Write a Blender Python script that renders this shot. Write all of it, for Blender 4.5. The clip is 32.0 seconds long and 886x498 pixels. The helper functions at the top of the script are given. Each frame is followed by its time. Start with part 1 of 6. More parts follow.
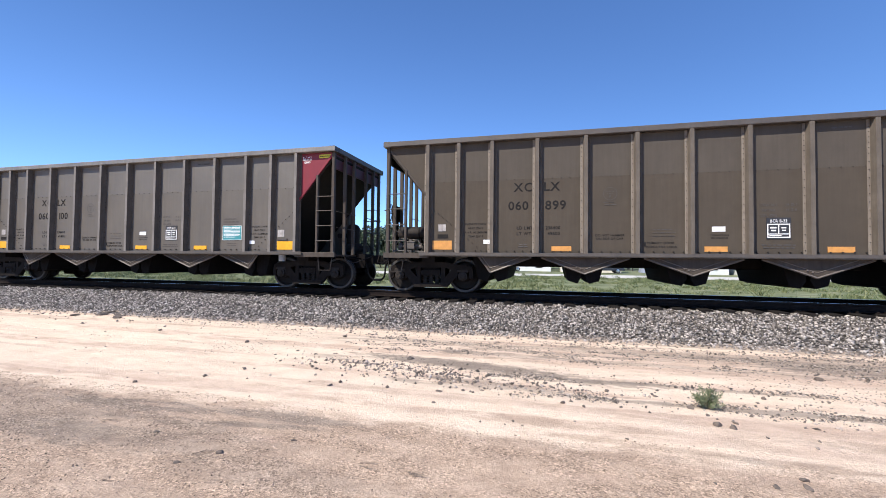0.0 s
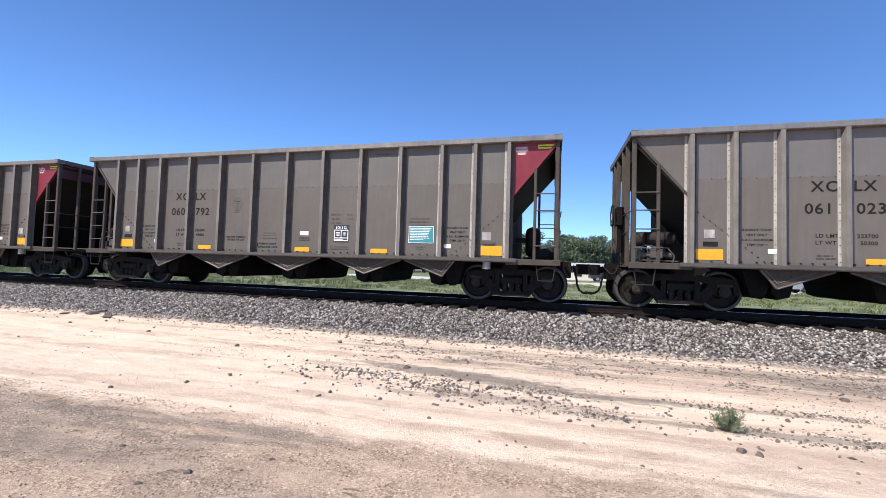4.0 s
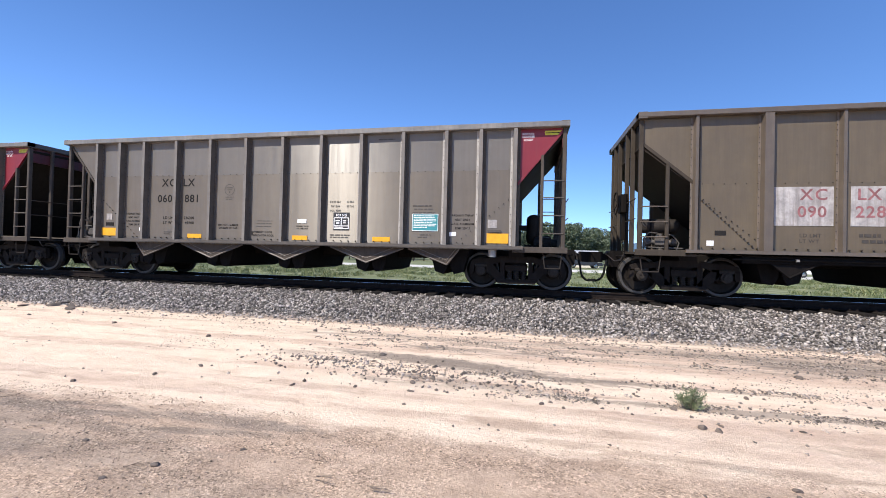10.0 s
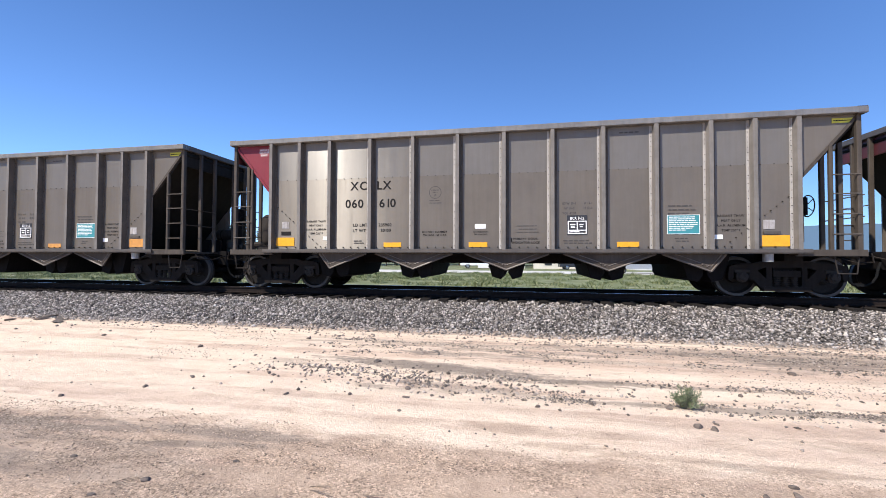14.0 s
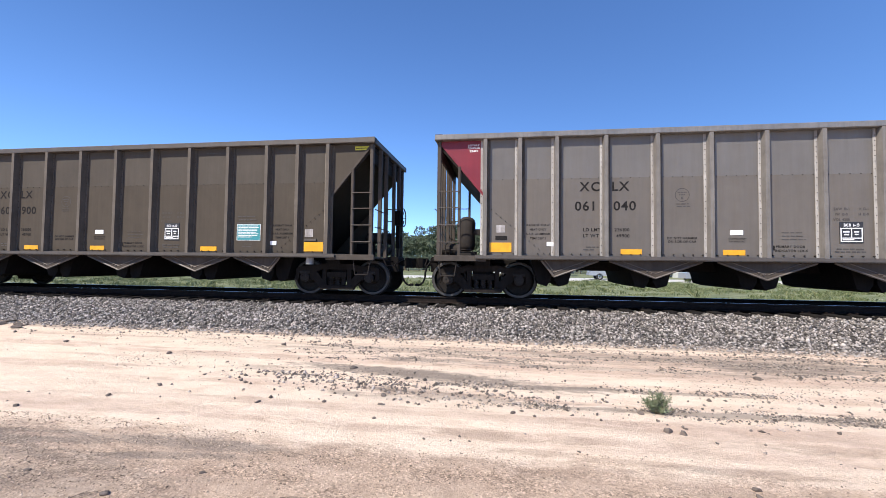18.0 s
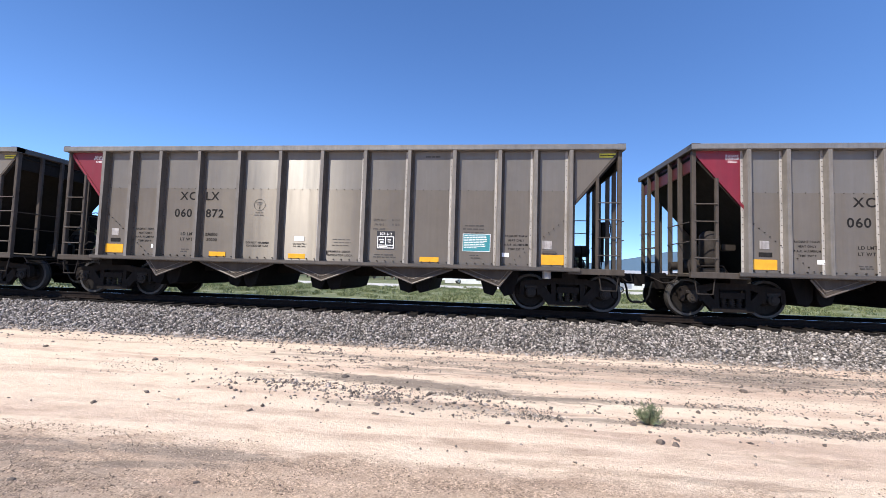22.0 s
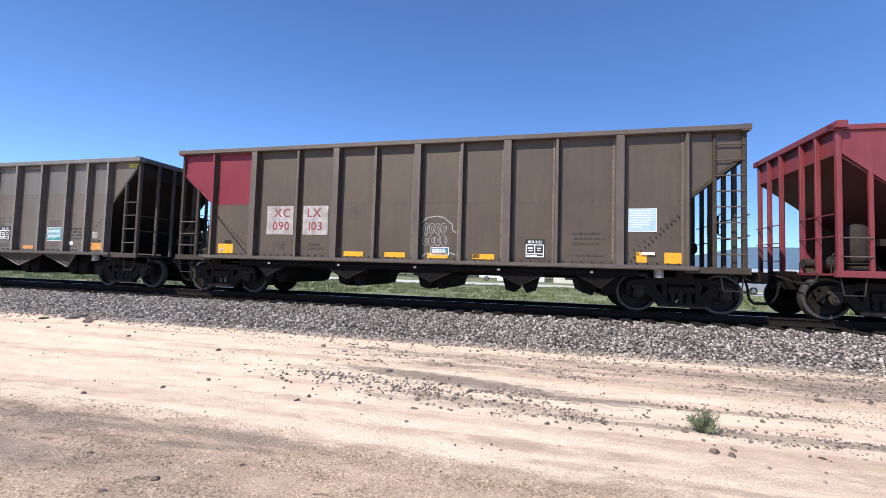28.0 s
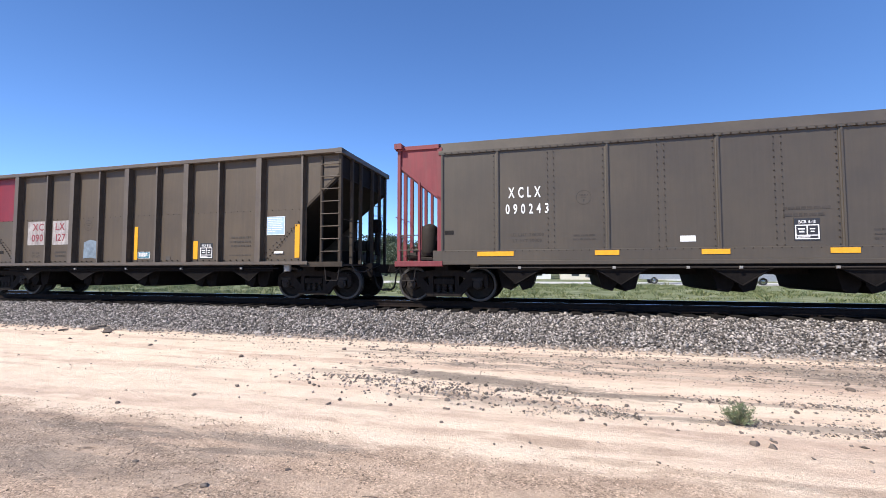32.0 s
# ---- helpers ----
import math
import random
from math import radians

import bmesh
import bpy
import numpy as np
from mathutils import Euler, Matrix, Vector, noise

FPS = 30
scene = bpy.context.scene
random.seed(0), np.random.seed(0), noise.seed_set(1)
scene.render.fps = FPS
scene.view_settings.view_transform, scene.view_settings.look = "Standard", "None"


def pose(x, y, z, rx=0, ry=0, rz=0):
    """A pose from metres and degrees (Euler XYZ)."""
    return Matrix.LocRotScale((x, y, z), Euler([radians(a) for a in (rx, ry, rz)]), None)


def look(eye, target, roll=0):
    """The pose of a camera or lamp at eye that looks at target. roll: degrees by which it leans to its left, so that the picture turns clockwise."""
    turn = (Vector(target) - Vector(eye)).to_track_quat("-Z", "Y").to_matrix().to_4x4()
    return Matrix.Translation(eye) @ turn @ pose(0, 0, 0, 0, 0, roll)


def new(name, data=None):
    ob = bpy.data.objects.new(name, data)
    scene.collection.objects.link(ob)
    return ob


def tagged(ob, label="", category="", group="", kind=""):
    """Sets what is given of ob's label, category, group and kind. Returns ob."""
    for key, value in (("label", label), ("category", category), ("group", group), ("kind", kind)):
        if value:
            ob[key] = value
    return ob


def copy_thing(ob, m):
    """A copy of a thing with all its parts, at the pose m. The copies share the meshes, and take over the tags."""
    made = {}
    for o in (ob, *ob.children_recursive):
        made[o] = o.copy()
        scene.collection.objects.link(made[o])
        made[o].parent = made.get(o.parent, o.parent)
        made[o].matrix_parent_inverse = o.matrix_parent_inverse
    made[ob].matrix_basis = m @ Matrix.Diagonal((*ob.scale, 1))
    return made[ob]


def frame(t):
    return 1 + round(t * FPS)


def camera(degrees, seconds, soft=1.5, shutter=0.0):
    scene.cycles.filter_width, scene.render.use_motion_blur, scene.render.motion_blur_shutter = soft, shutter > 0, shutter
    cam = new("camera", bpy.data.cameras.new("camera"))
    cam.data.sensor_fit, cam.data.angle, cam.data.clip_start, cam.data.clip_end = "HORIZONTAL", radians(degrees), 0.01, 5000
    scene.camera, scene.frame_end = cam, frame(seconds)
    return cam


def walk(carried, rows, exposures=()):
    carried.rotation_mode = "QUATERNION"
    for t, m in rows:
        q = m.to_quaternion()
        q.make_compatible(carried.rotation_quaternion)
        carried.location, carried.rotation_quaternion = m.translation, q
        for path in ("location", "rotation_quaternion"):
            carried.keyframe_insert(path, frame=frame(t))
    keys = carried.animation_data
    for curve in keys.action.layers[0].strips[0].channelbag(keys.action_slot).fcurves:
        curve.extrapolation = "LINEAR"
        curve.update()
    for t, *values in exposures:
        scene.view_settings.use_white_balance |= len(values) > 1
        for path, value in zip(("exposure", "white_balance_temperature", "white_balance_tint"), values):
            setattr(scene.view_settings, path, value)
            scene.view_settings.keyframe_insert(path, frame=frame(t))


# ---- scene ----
# ---------------------------------------------------------------- camera
cam = camera(94.05, 32.0, 0.8)
# seconds, x, y, z, pitch above level, roll, yaw
PATH = [
    (0.0, 0.012, -0.323, 1.486, 1.57, -0.61, 14.44),
    (0.5, -0.042, -0.271, 1.487, 1.45, -0.81, 15.43),
    (1.0, -0.033, -0.194, 1.472, 1.86, -1.20, 16.94),
    (1.5, 0.015, -0.063, 1.474, 2.23, -1.66, 18.14),
    (2.0, -0.010, 0.003, 1.469, 2.46, -1.80, 18.65),
    (2.5, -0.077, 0.014, 1.466, 2.33, -1.89, 18.08),
    (3.0, -0.075, 0.001, 1.459, 2.18, -1.88, 16.97),
    (3.5, -0.059, -0.005, 1.462, 2.11, -1.83, 15.97),
    (5.5, 0.006, 0.008, 1.474, 3.44, -1.34, 10.07),
    (6.0, 0.025, 0.021, 1.474, 3.69, -1.22, 8.83),
    (6.5, 0.006, 0.030, 1.489, 3.60, -1.23, 8.50),
    (7.0, -0.029, 0.016, 1.479, 3.73, -1.19, 8.93),
    (7.5, -0.044, 0.024, 1.481, 3.37, -1.39, 10.05),
    (8.0, -0.072, 0.018, 1.476, 2.90, -1.61, 11.05),
    (8.5, -0.066, 0.025, 1.475, 2.06, -1.71, 12.11),
    (9.0, -0.058, 0.023, 1.468, 1.46, -1.66, 12.68),
    (9.5, -0.041, 0.017, 1.463, 0.99, -1.62, 12.43),
    (10.0, 0.000, 0.012, 1.464, 0.66, -1.42, 11.77),
    (10.5, 0.022, 0.029, 1.454, 0.49, -1.20, 10.94),
    (11.0, 0.028, 0.038, 1.461, 0.33, -0.77, 10.43),
    (11.5, 0.020, 0.042, 1.469, 0.25, -0.27, 10.26),
    (12.0, 0.013, 0.051, 1.461, 0.38, 0.11, 10.44),
    (12.5, 0.009, 0.052, 1.467, 0.43, 0.27, 10.69),
    (13.0, 0.005, 0.045, 1.467, 0.64, 0.23, 10.88),
    (13.5, 0.000, 0.036, 1.462, 0.97, -0.02, 10.95),
    (14.0, 0.010, 0.027, 1.462, 1.29, -0.24, 10.94),
    (14.5, 0.007, 0.018, 1.465, 1.41, -0.39, 10.75),
    (16.5, 0.011, 0.029, 1.460, 1.90, -1.01, 9.52),
    (17.0, 0.003, 0.026, 1.470, 2.12, -0.99, 8.76),
    (17.5, 0.020, 0.023, 1.467, 2.28, -0.87, 8.33),
    (18.0, 0.042, 0.032, 1.470, 2.05, -0.70, 8.21),
    (18.5, 0.020, 0.033, 1.457, 2.05, -0.67, 7.64),
    (19.0, 0.011, 0.038, 1.453, 2.02, -0.78, 6.98),
    (19.5, 0.019, 0.025, 1.453, 2.29, -1.04, 6.34),
    (20.0, 0.009, 0.015, 1.465, 2.61, -1.37, 5.89),
    (20.5, -0.009, -0.000, 1.471, 3.09, -1.54, 5.93),
    (21.0, -0.041, -0.018, 1.469, 3.41, -1.77, 6.35),
    (21.5, -0.063, -0.018, 1.470, 3.48, -1.85, 6.51),
    (22.0, -0.065, -0.010, 1.471, 3.36, -1.73, 6.35),
    (22.5, -0.044, 0.001, 1.458, 3.32, -1.51, 6.41),
    (23.0, 0.001, 0.021, 1.470, 2.97, -1.20, 7.54),
    (23.5, 0.053, 0.018, 1.465, 2.85, -0.96, 9.75),
    (24.0, 0.092, 0.015, 1.459, 2.67, -0.91, 12.43),
    (24.5, 0.125, 0.017, 1.454, 2.51, -0.86, 14.71),
    (25.0, 0.072, 0.026, 1.466, 2.18, -0.72, 15.83),
    (25.5, -0.014, 0.026, 1.473, 2.00, -0.57, 16.55),
    (27.5, 0.068, 0.037, 1.469, 2.66, -1.58, 14.38),
    (28.0, 0.091, 0.029, 1.465, 2.82, -1.68, 13.64),
    (28.5, 0.064, 0.034, 1.471, 2.62, -1.44, 13.58),
    (29.0, 0.043, 0.028, 1.468, 2.48, -1.08, 14.01),
    (29.5, 0.074, 0.023, 1.470, 2.44, -0.88, 15.25),
    (30.0, 0.095, 0.002, 1.467, 2.57, -0.78, 16.67),
    (30.5, 0.035, -0.028, 1.471, 2.76, -0.68, 16.95),
    (31.0, -0.031, -0.022, 1.472, 2.86, -0.36, 16.95),
    (31.5, -0.112, -0.038, 1.471, 2.83, -0.10, 16.02),
    (32.0, -0.142, -0.039, 1.465, 2.82, 0.08, 14.25),
]
walk(cam, [(t, pose(x, y, z, 90 + pitch, roll, yaw)) for t, x, y, z, pitch, roll, yaw in PATH])

# ---------------------------------------------------------------- world, sun
SUN_EL, SUN_AZ = radians(47), radians(219)          # azimuth from +y towards +x
world = bpy.data.worlds.new("world")
scene.world = world
world.use_nodes = True
wn = world.node_tree
sky = wn.nodes.new("ShaderNodeTexSky")
sky.sky_type = "NISHITA"
sky.sun_disc = False
sky.sun_elevation, sky.sun_rotation = SUN_EL, -SUN_AZ
sky.altitude, sky.air_density, sky.dust_density, sky.ozone_density = 2600, 1.0, 0.03, 3.2
# clear high-plains air: the pale haze along the skyline is thin
heaven = wn.nodes.new("ShaderNodeTexCoord")
lift = wn.nodes.new("ShaderNodeVectorMath")
lift.operation, lift.inputs[1].default_value = "ADD", (0, 0, 0.05)
unit = wn.nodes.new("ShaderNodeVectorMath")
unit.operation = "NORMALIZE"
wn.links.new(heaven.outputs["Generated"], lift.inputs[0])
wn.links.new(lift.outputs[0], unit.inputs[0])
wn.links.new(unit.outputs[0], sky.inputs["Vector"])
vivid = wn.nodes.new("ShaderNodeHueSaturation")
vivid.inputs["Saturation"].default_value, vivid.inputs["Hue"].default_value = 1.15, 0.506
wn.links.new(sky.outputs[0], vivid.inputs["Color"])
wn.links.new(vivid.outputs[0], wn.nodes["Background"].inputs[0])
wn.nodes["Background"].inputs[1].default_value = 0.183
sun = new("sun", bpy.data.lights.new("sun", "SUN"))
sun.data.energy, sun.data.angle, sun.data.color = 5.0, radians(0.55), (1.0, 0.945, 0.86)
toward_sun = Vector((math.sin(SUN_AZ) * math.cos(SUN_EL), math.cos(SUN_AZ) * math.cos(SUN_EL), math.sin(SUN_EL)))
sun.matrix_world = look(toward_sun * 60, (0, 0, 0))
scene.view_settings.exposure = 0.46

# ---------------------------------------------------------------- plan, metres
RAIL = 0.615            # top of the rails over the dirt
YC = 11.57              # middle of the track
TOE, SHOULDER = 8.2, 10.25
PITCH = 16.18           # coupler to coupler
SPEED, START, GAIN = 13.6595, 2.4445, 0.00268
rng = np.random.default_rng(7)


SURGE = {12: -0.02, 18: 0.10, 19: -0.02, 25: -0.11, 30: 0.06, 31: -0.09}


def train_x(t):
    return START + SPEED * t + GAIN * (t - 16) ** 2 + SURGE.get(t, 0.0)


# ---------------------------------------------------------------- materials
def shader(name, rough=0.6, metal=0.0):
    m = bpy.data.materials.new(name)
    m.use_nodes = True
    n = m.node_tree
    b = n.nodes["Principled BSDF"]
    b.inputs["Roughness"].default_value, b.inputs["Metallic"].default_value = rough, metal
    return m, n, b


def noise_node(n, vec, scale, detail=5, rough=0.55):
    t = n.nodes.new("ShaderNodeTexNoise")
    t.inputs["Scale"].default_value, t.inputs["Detail"].default_value, t.inputs["Roughness"].default_value = scale, detail, rough
    n.links.new(vec, t.inputs["Vector"])
    return t.outputs["Fac"]


def coords(n, stretch=(1, 1, 1), vary=True):
    tc = n.nodes.new("ShaderNodeTexCoord")
    mp = n.nodes.new("ShaderNodeMapping")
    mp.inputs["Scale"].default_value = stretch
    out = tc.outputs["Object"]
    if vary:
        oi = n.nodes.new("ShaderNodeObjectInfo")
        sc = n.nodes.new("ShaderNodeVectorMath")
        sc.operation = "SCALE"
        sc.inputs[0].default_value = (37, 19, 53)
        n.links.new(oi.outputs["Random"], sc.inputs["Scale"])
        n.links.new(sc.outputs[0], mp.inputs["Location"])
    n.links.new(out, mp.inputs["Vector"])
    return mp.outputs[0]


def ramp(n, fac, stops):
    r = n.nodes.new("ShaderNodeValToRGB")
    e = r.color_ramp.elements
    while len(e) < len(stops):
        e.new(0.5)
    for el, (p, c) in zip(e, stops):
        el.position, el.color = p, (*c, 1) if len(c) == 3 else c
    n.links.new(fac, r.inputs[0])
    return r.outputs[0]


def mix(n, fac, a, b, kind="MIX"):
    m = n.nodes.new("ShaderNodeMix")
    m.data_type, m.blend_type = "RGBA", kind
    for sock, v in ((m.inputs[0], fac), (m.inputs[6], a), (m.inputs[7], b)):
        if isinstance(v, (int, float)):
            sock.default_value = v
        elif isinstance(v, tuple):
            sock.default_value = (*v, 1)
        else:
            n.links.new(v, sock)
    return m.outputs[2]


def bump(n, b, fac, strength=0.2, distance=0.01):
    p = n.nodes.new("ShaderNodeBump")
    p.inputs["Strength"].default_value, p.inputs["Distance"].default_value = strength, distance
    n.links.new(fac, p.inputs["Height"])
    n.links.new(p.outputs[0], b.inputs["Normal"])


def tone(c, k):
    return tuple(min(1, x * k) for x in c)


def weathered(name, col, rough=0.5, metal=0.0, dirt=(0.16, 0.12, 0.09), amount=0.35, scale=1.4, spread=0.12, relief=0.12):
    """Painted or bare sheet metal: cloudy tone, vertical run-down streaks, fine grain and dust."""
    m, n, b = shader(name, rough, metal)
    v = coords(n)
    vs = coords(n, (5, 5, 0.35))
    cloud = noise_node(n, v, scale, 6, 0.6)
    streak = noise_node(n, vs, 2.2, 4, 0.6)
    fine = noise_node(n, v, 60, 3, 0.6)
    blot = noise_node(n, v, scale * 4.5, 6, 0.68)
    rain = noise_node(n, coords(n, (9, 9, 0.6)), 1.3, 7, 0.7)
    base = ramp(n, cloud, [(0.3, tone(col, 1 - spread)), (0.7, tone(col, 1 + spread))])
    base = mix(n, 1.0, base, ramp(n, blot, [(0.32, (1 - spread * 0.45,) * 3), (0.66, (1 + spread * 0.35,) * 3)]), "MULTIPLY")
    base = mix(n, 1.0, base, ramp(n, rain, [(0.34, (1 - spread * 0.6,) * 3), (0.66, (1 + spread * 0.5,) * 3)]), "MULTIPLY")
    base = mix(n, ramp(n, streak, [(0.48, (0, 0, 0)), (0.78, (amount,) * 3)]), base, dirt)
    base = mix(n, ramp(n, fine, [(0.35, (0, 0, 0)), (0.8, (amount * 0.2,) * 3)]), base, tone(dirt, 1.3))
    n.links.new(base, b.inputs["Base Color"])
    rr = n.nodes.new("ShaderNodeMapRange")
    rr.inputs["To Min"].default_value, rr.inputs["To Max"].default_value = max(0.05, rough - 0.1), min(1, rough + 0.15)
    n.links.new(cloud, rr.inputs["Value"])
    n.links.new(rr.outputs[0], b.inputs["Roughness"])
    bump(n, b, cloud, relief, 0.02)
    return m


def matt(m):
    m.node_tree.nodes["Principled BSDF"].inputs["Specular IOR Level"].default_value = 0.08
    return m


def plain(name, col, rough=0.6, metal=0.0, spread=0.12, scale=9, relief=0.1):
    m, n, b = shader(name, rough, metal)
    v = coords(n)
    f = noise_node(n, v, scale, 5, 0.6)
    n.links.new(ramp(n, f, [(0.3, tone(col, 1 - spread)), (0.7, tone(col, 1 + spread))]), b.inputs["Base Color"])
    bump(n, b, noise_node(n, v, scale * 6, 3), relief, 0.006)
    return m


def brushed(m):
    """Rolled sheet: the sun's glint spreads upright, not sideways."""
    n = m.node_tree
    b = n.nodes["Principled BSDF"]
    t = n.nodes.new("ShaderNodeTangent")
    t.direction_type, t.axis = "RADIAL", "Z"
    n.links.new(t.outputs[0], b.inputs["Tangent"])
    b.inputs["Anisotropic"].default_value, b.inputs["Anisotropic Rotation"].default_value = 1.0, 0.25
    base = b.inputs["Roughness"].default_value
    polish = n.nodes.new("ShaderNodeMapRange")
    polish.inputs["From Min"].default_value, polish.inputs["From Max"].default_value = 0.32, 0.68
    polish.inputs["To Min"].default_value, polish.inputs["To Max"].default_value = base - 0.07, base + 0.12
    n.links.new(noise_node(n, coords(n, (5, 5, 0.22)), 1.1, 5, 0.65), polish.inputs["Value"])
    n.links.new(polish.outputs[0], b.inputs["Roughness"])
    return m


ALU = brushed(weathered("aluminium_sheet", (0.152, 0.130, 0.106), 0.38, 0.17, (0.13, 0.10, 0.075), 0.26, 0.9, 0.08, 0.015))
ALU_DULL = matt(weathered("dull_aluminium_sheet", (0.075, 0.061, 0.047), 0.6, 0.0, (0.065, 0.05, 0.037), 0.3, 0.9, 0.09, 0.015))
ALU_BRIGHT = brushed(weathered("bright_aluminium_sheet", (0.182, 0.160, 0.134), 0.40, 0.14, (0.14, 0.12, 0.10), 0.2, 0.9, 0.07, 0.015))
ALU_MID = weathered("greyed_aluminium_sheet", (0.106, 0.090, 0.073), 0.5, 0.05, (0.085, 0.068, 0.052), 0.28, 0.9, 0.09, 0.015)
SKINS = (ALU, ALU_DULL, ALU_MID, ALU_BRIGHT)
# the upper course of sheets is cleaner and a little bluer than the dusty lower one
ALU_UP = brushed(weathered("cleaner_aluminium_sheet", (0.164, 0.149, 0.132), 0.38, 0.17, (0.12, 0.10, 0.085), 0.2, 0.9, 0.07, 0.015))
ALU_DULL_UP = matt(weathered("dull_upper_sheet", (0.083, 0.070, 0.057), 0.58, 0.0, (0.07, 0.056, 0.044), 0.25, 0.9, 0.09, 0.015))
ALU_BRIGHT_UP = brushed(weathered("bright_upper_sheet", (0.202, 0.187, 0.170), 0.40, 0.15, (0.13, 0.115, 0.10), 0.18, 0.9, 0.07, 0.015))
ALU_MID_UP = weathered("greyed_upper_sheet", (0.118, 0.104, 0.089), 0.48, 0.08, (0.09, 0.074, 0.06), 0.24, 0.9, 0.09, 0.015)
UPPER = {ALU: ALU_UP, ALU_MID: ALU_MID_UP, ALU_DULL: ALU_DULL_UP, ALU_BRIGHT: ALU_BRIGHT_UP}
ALU_CHORD = weathered("bare_aluminium_chord", (0.21, 0.19, 0.167), 0.40, 0.3, (0.10, 0.08, 0.065), 0.4, 2.5, 0.16, 0.04)
POCKET = matt(weathered("dusty_pocket_plate", (0.078, 0.062, 0.05), 0.6, 0.0, (0.05, 0.04, 0.032), 0.5, 2.0, 0.2, 0.06))
LIP = weathered("worn_lip_edge", (0.13, 0.105, 0.085), 0.5, 0.1, (0.07, 0.055, 0.045), 0.5, 3.0, 0.2, 0.06)
ALU_RIB = matt(weathered("aluminium_rib", (0.185, 0.167, 0.150), 0.5, 0.0, (0.10, 0.084, 0.068), 0.4, 2.0, 0.16, 0.06))
DULL_RIB = matt(weathered("dull_aluminium_rib", (0.128, 0.107, 0.087), 0.5, 0.0, (0.08, 0.064, 0.05), 0.4, 2.0, 0.16, 0.06))
ALU_RAIL = weathered("aluminium_rail", (0.088, 0.073, 0.06), 0.5, 0.2, (0.09, 0.07, 0.06), 0.5, 2.0, 0.16)
# bare metal, kept for the flange that faces the sun
FLANGE = matt(weathered("sunlit_bare_metal_flange", (0.42, 0.39, 0.36), 0.55, 0.0, (0.12, 0.095, 0.075), 0.5, 3.0, 0.18, 0.06))
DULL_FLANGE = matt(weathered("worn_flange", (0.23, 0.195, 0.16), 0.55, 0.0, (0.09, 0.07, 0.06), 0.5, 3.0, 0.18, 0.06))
RUST_FLANGE = weathered("sunlit_rusty_worn_flange", (0.165, 0.132, 0.105), 0.55, 0.1, (0.07, 0.05, 0.04), 0.6, 4.0, 0.25, 0.06)
# the rib's shade is put into these two darker flange colours
FLANGE_SHADE = matt(weathered("shaded_dirty_flange", (0.105, 0.086, 0.068), 0.6, 0.0, (0.06, 0.048, 0.038), 0.5, 3.0, 0.18, 0.06))
BROWN_FLANGE_SHADE = matt(weathered("shaded_brown_flange", (0.066, 0.05, 0.036), 0.6, 0.0, (0.045, 0.034, 0.026), 0.5, 3.0, 0.18, 0.06))
BROWN_POST = matt(weathered("brown_end_post", (0.056, 0.045, 0.035), 0.6, 0.0, (0.05, 0.04, 0.03), 0.5, 2.0, 0.2))
ALU_POST = matt(weathered("aluminium_end_post", (0.078, 0.064, 0.053), 0.55, 0.1, (0.06, 0.05, 0.04), 0.5, 2.0, 0.2))
END_RED = weathered("dark_red_end", (0.075, 0.014, 0.016), 0.55, 0.0, (0.03, 0.015, 0.015), 0.5, 1.6, 0.2)
# near-black: coal grime plus the shade of the car ends put into the colour
SLOPE = matt(weathered("shaded_grimy_sheet", (0.020, 0.017, 0.014), 0.7, 0.0, (0.03, 0.025, 0.02), 0.5, 1.5, 0.2))
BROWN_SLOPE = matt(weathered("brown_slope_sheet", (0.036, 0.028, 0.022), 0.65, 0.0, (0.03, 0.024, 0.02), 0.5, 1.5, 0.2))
# darkened further: the shade below the sill is part of this colour
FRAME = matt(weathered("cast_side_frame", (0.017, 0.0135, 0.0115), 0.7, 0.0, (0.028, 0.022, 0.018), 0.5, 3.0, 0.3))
SEAM = plain("dark_seam", (0.022, 0.018, 0.016), 0.7)
PAD = weathered("galvanised_pad", (0.33, 0.31, 0.29), 0.5, 0.2, (0.12, 0.1, 0.09), 0.5, 4.0, 0.2)
BROWN_PALE = weathered("sun_bleached_brown_paint", (0.106, 0.079, 0.047), 0.5, 0.0, (0.075, 0.055, 0.038), 0.45, 0.9, 0.12, 0.05)
BROWN = weathered("brown_paint", (0.080, 0.058, 0.036), 0.5, 0.0, (0.055, 0.04, 0.03), 0.5, 0.9, 0.12, 0.05)
BROWN_RIB = weathered("brown_rib_paint", (0.100, 0.078, 0.059), 0.5, 0.0, (0.08, 0.06, 0.05), 0.5, 1.6, 0.16)
OLIVE = weathered("taupe_paint", (0.068, 0.054, 0.038), 0.5, 0.0, (0.05, 0.04, 0.032), 0.35, 0.9, 0.10, 0.05)
RED = weathered("red_paint", (0.18, 0.009, 0.018), 0.45, 0.0, (0.14, 0.03, 0.03), 0.3, 1.2, 0.12, 0.04)
FADED_RED = weathered("faded_red_paint", (0.18, 0.026, 0.031), 0.55, 0.0, (0.16, 0.07, 0.06), 0.4, 1.2, 0.15)
# grimy steel, with the shade under the car put into the near-black colours
DARK = matt(weathered("near_black_steel", (0.009, 0.0075, 0.007), 0.75, 0.0, (0.018, 0.014, 0.012), 0.4, 3.0, 0.3))
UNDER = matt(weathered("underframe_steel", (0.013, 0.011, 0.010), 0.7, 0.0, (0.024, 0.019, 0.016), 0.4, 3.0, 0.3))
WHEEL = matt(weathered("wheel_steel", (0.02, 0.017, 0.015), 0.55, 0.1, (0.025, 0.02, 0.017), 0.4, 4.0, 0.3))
TREAD = matt(plain("polished_tread", (0.075, 0.069, 0.064), 0.45, 0.3))
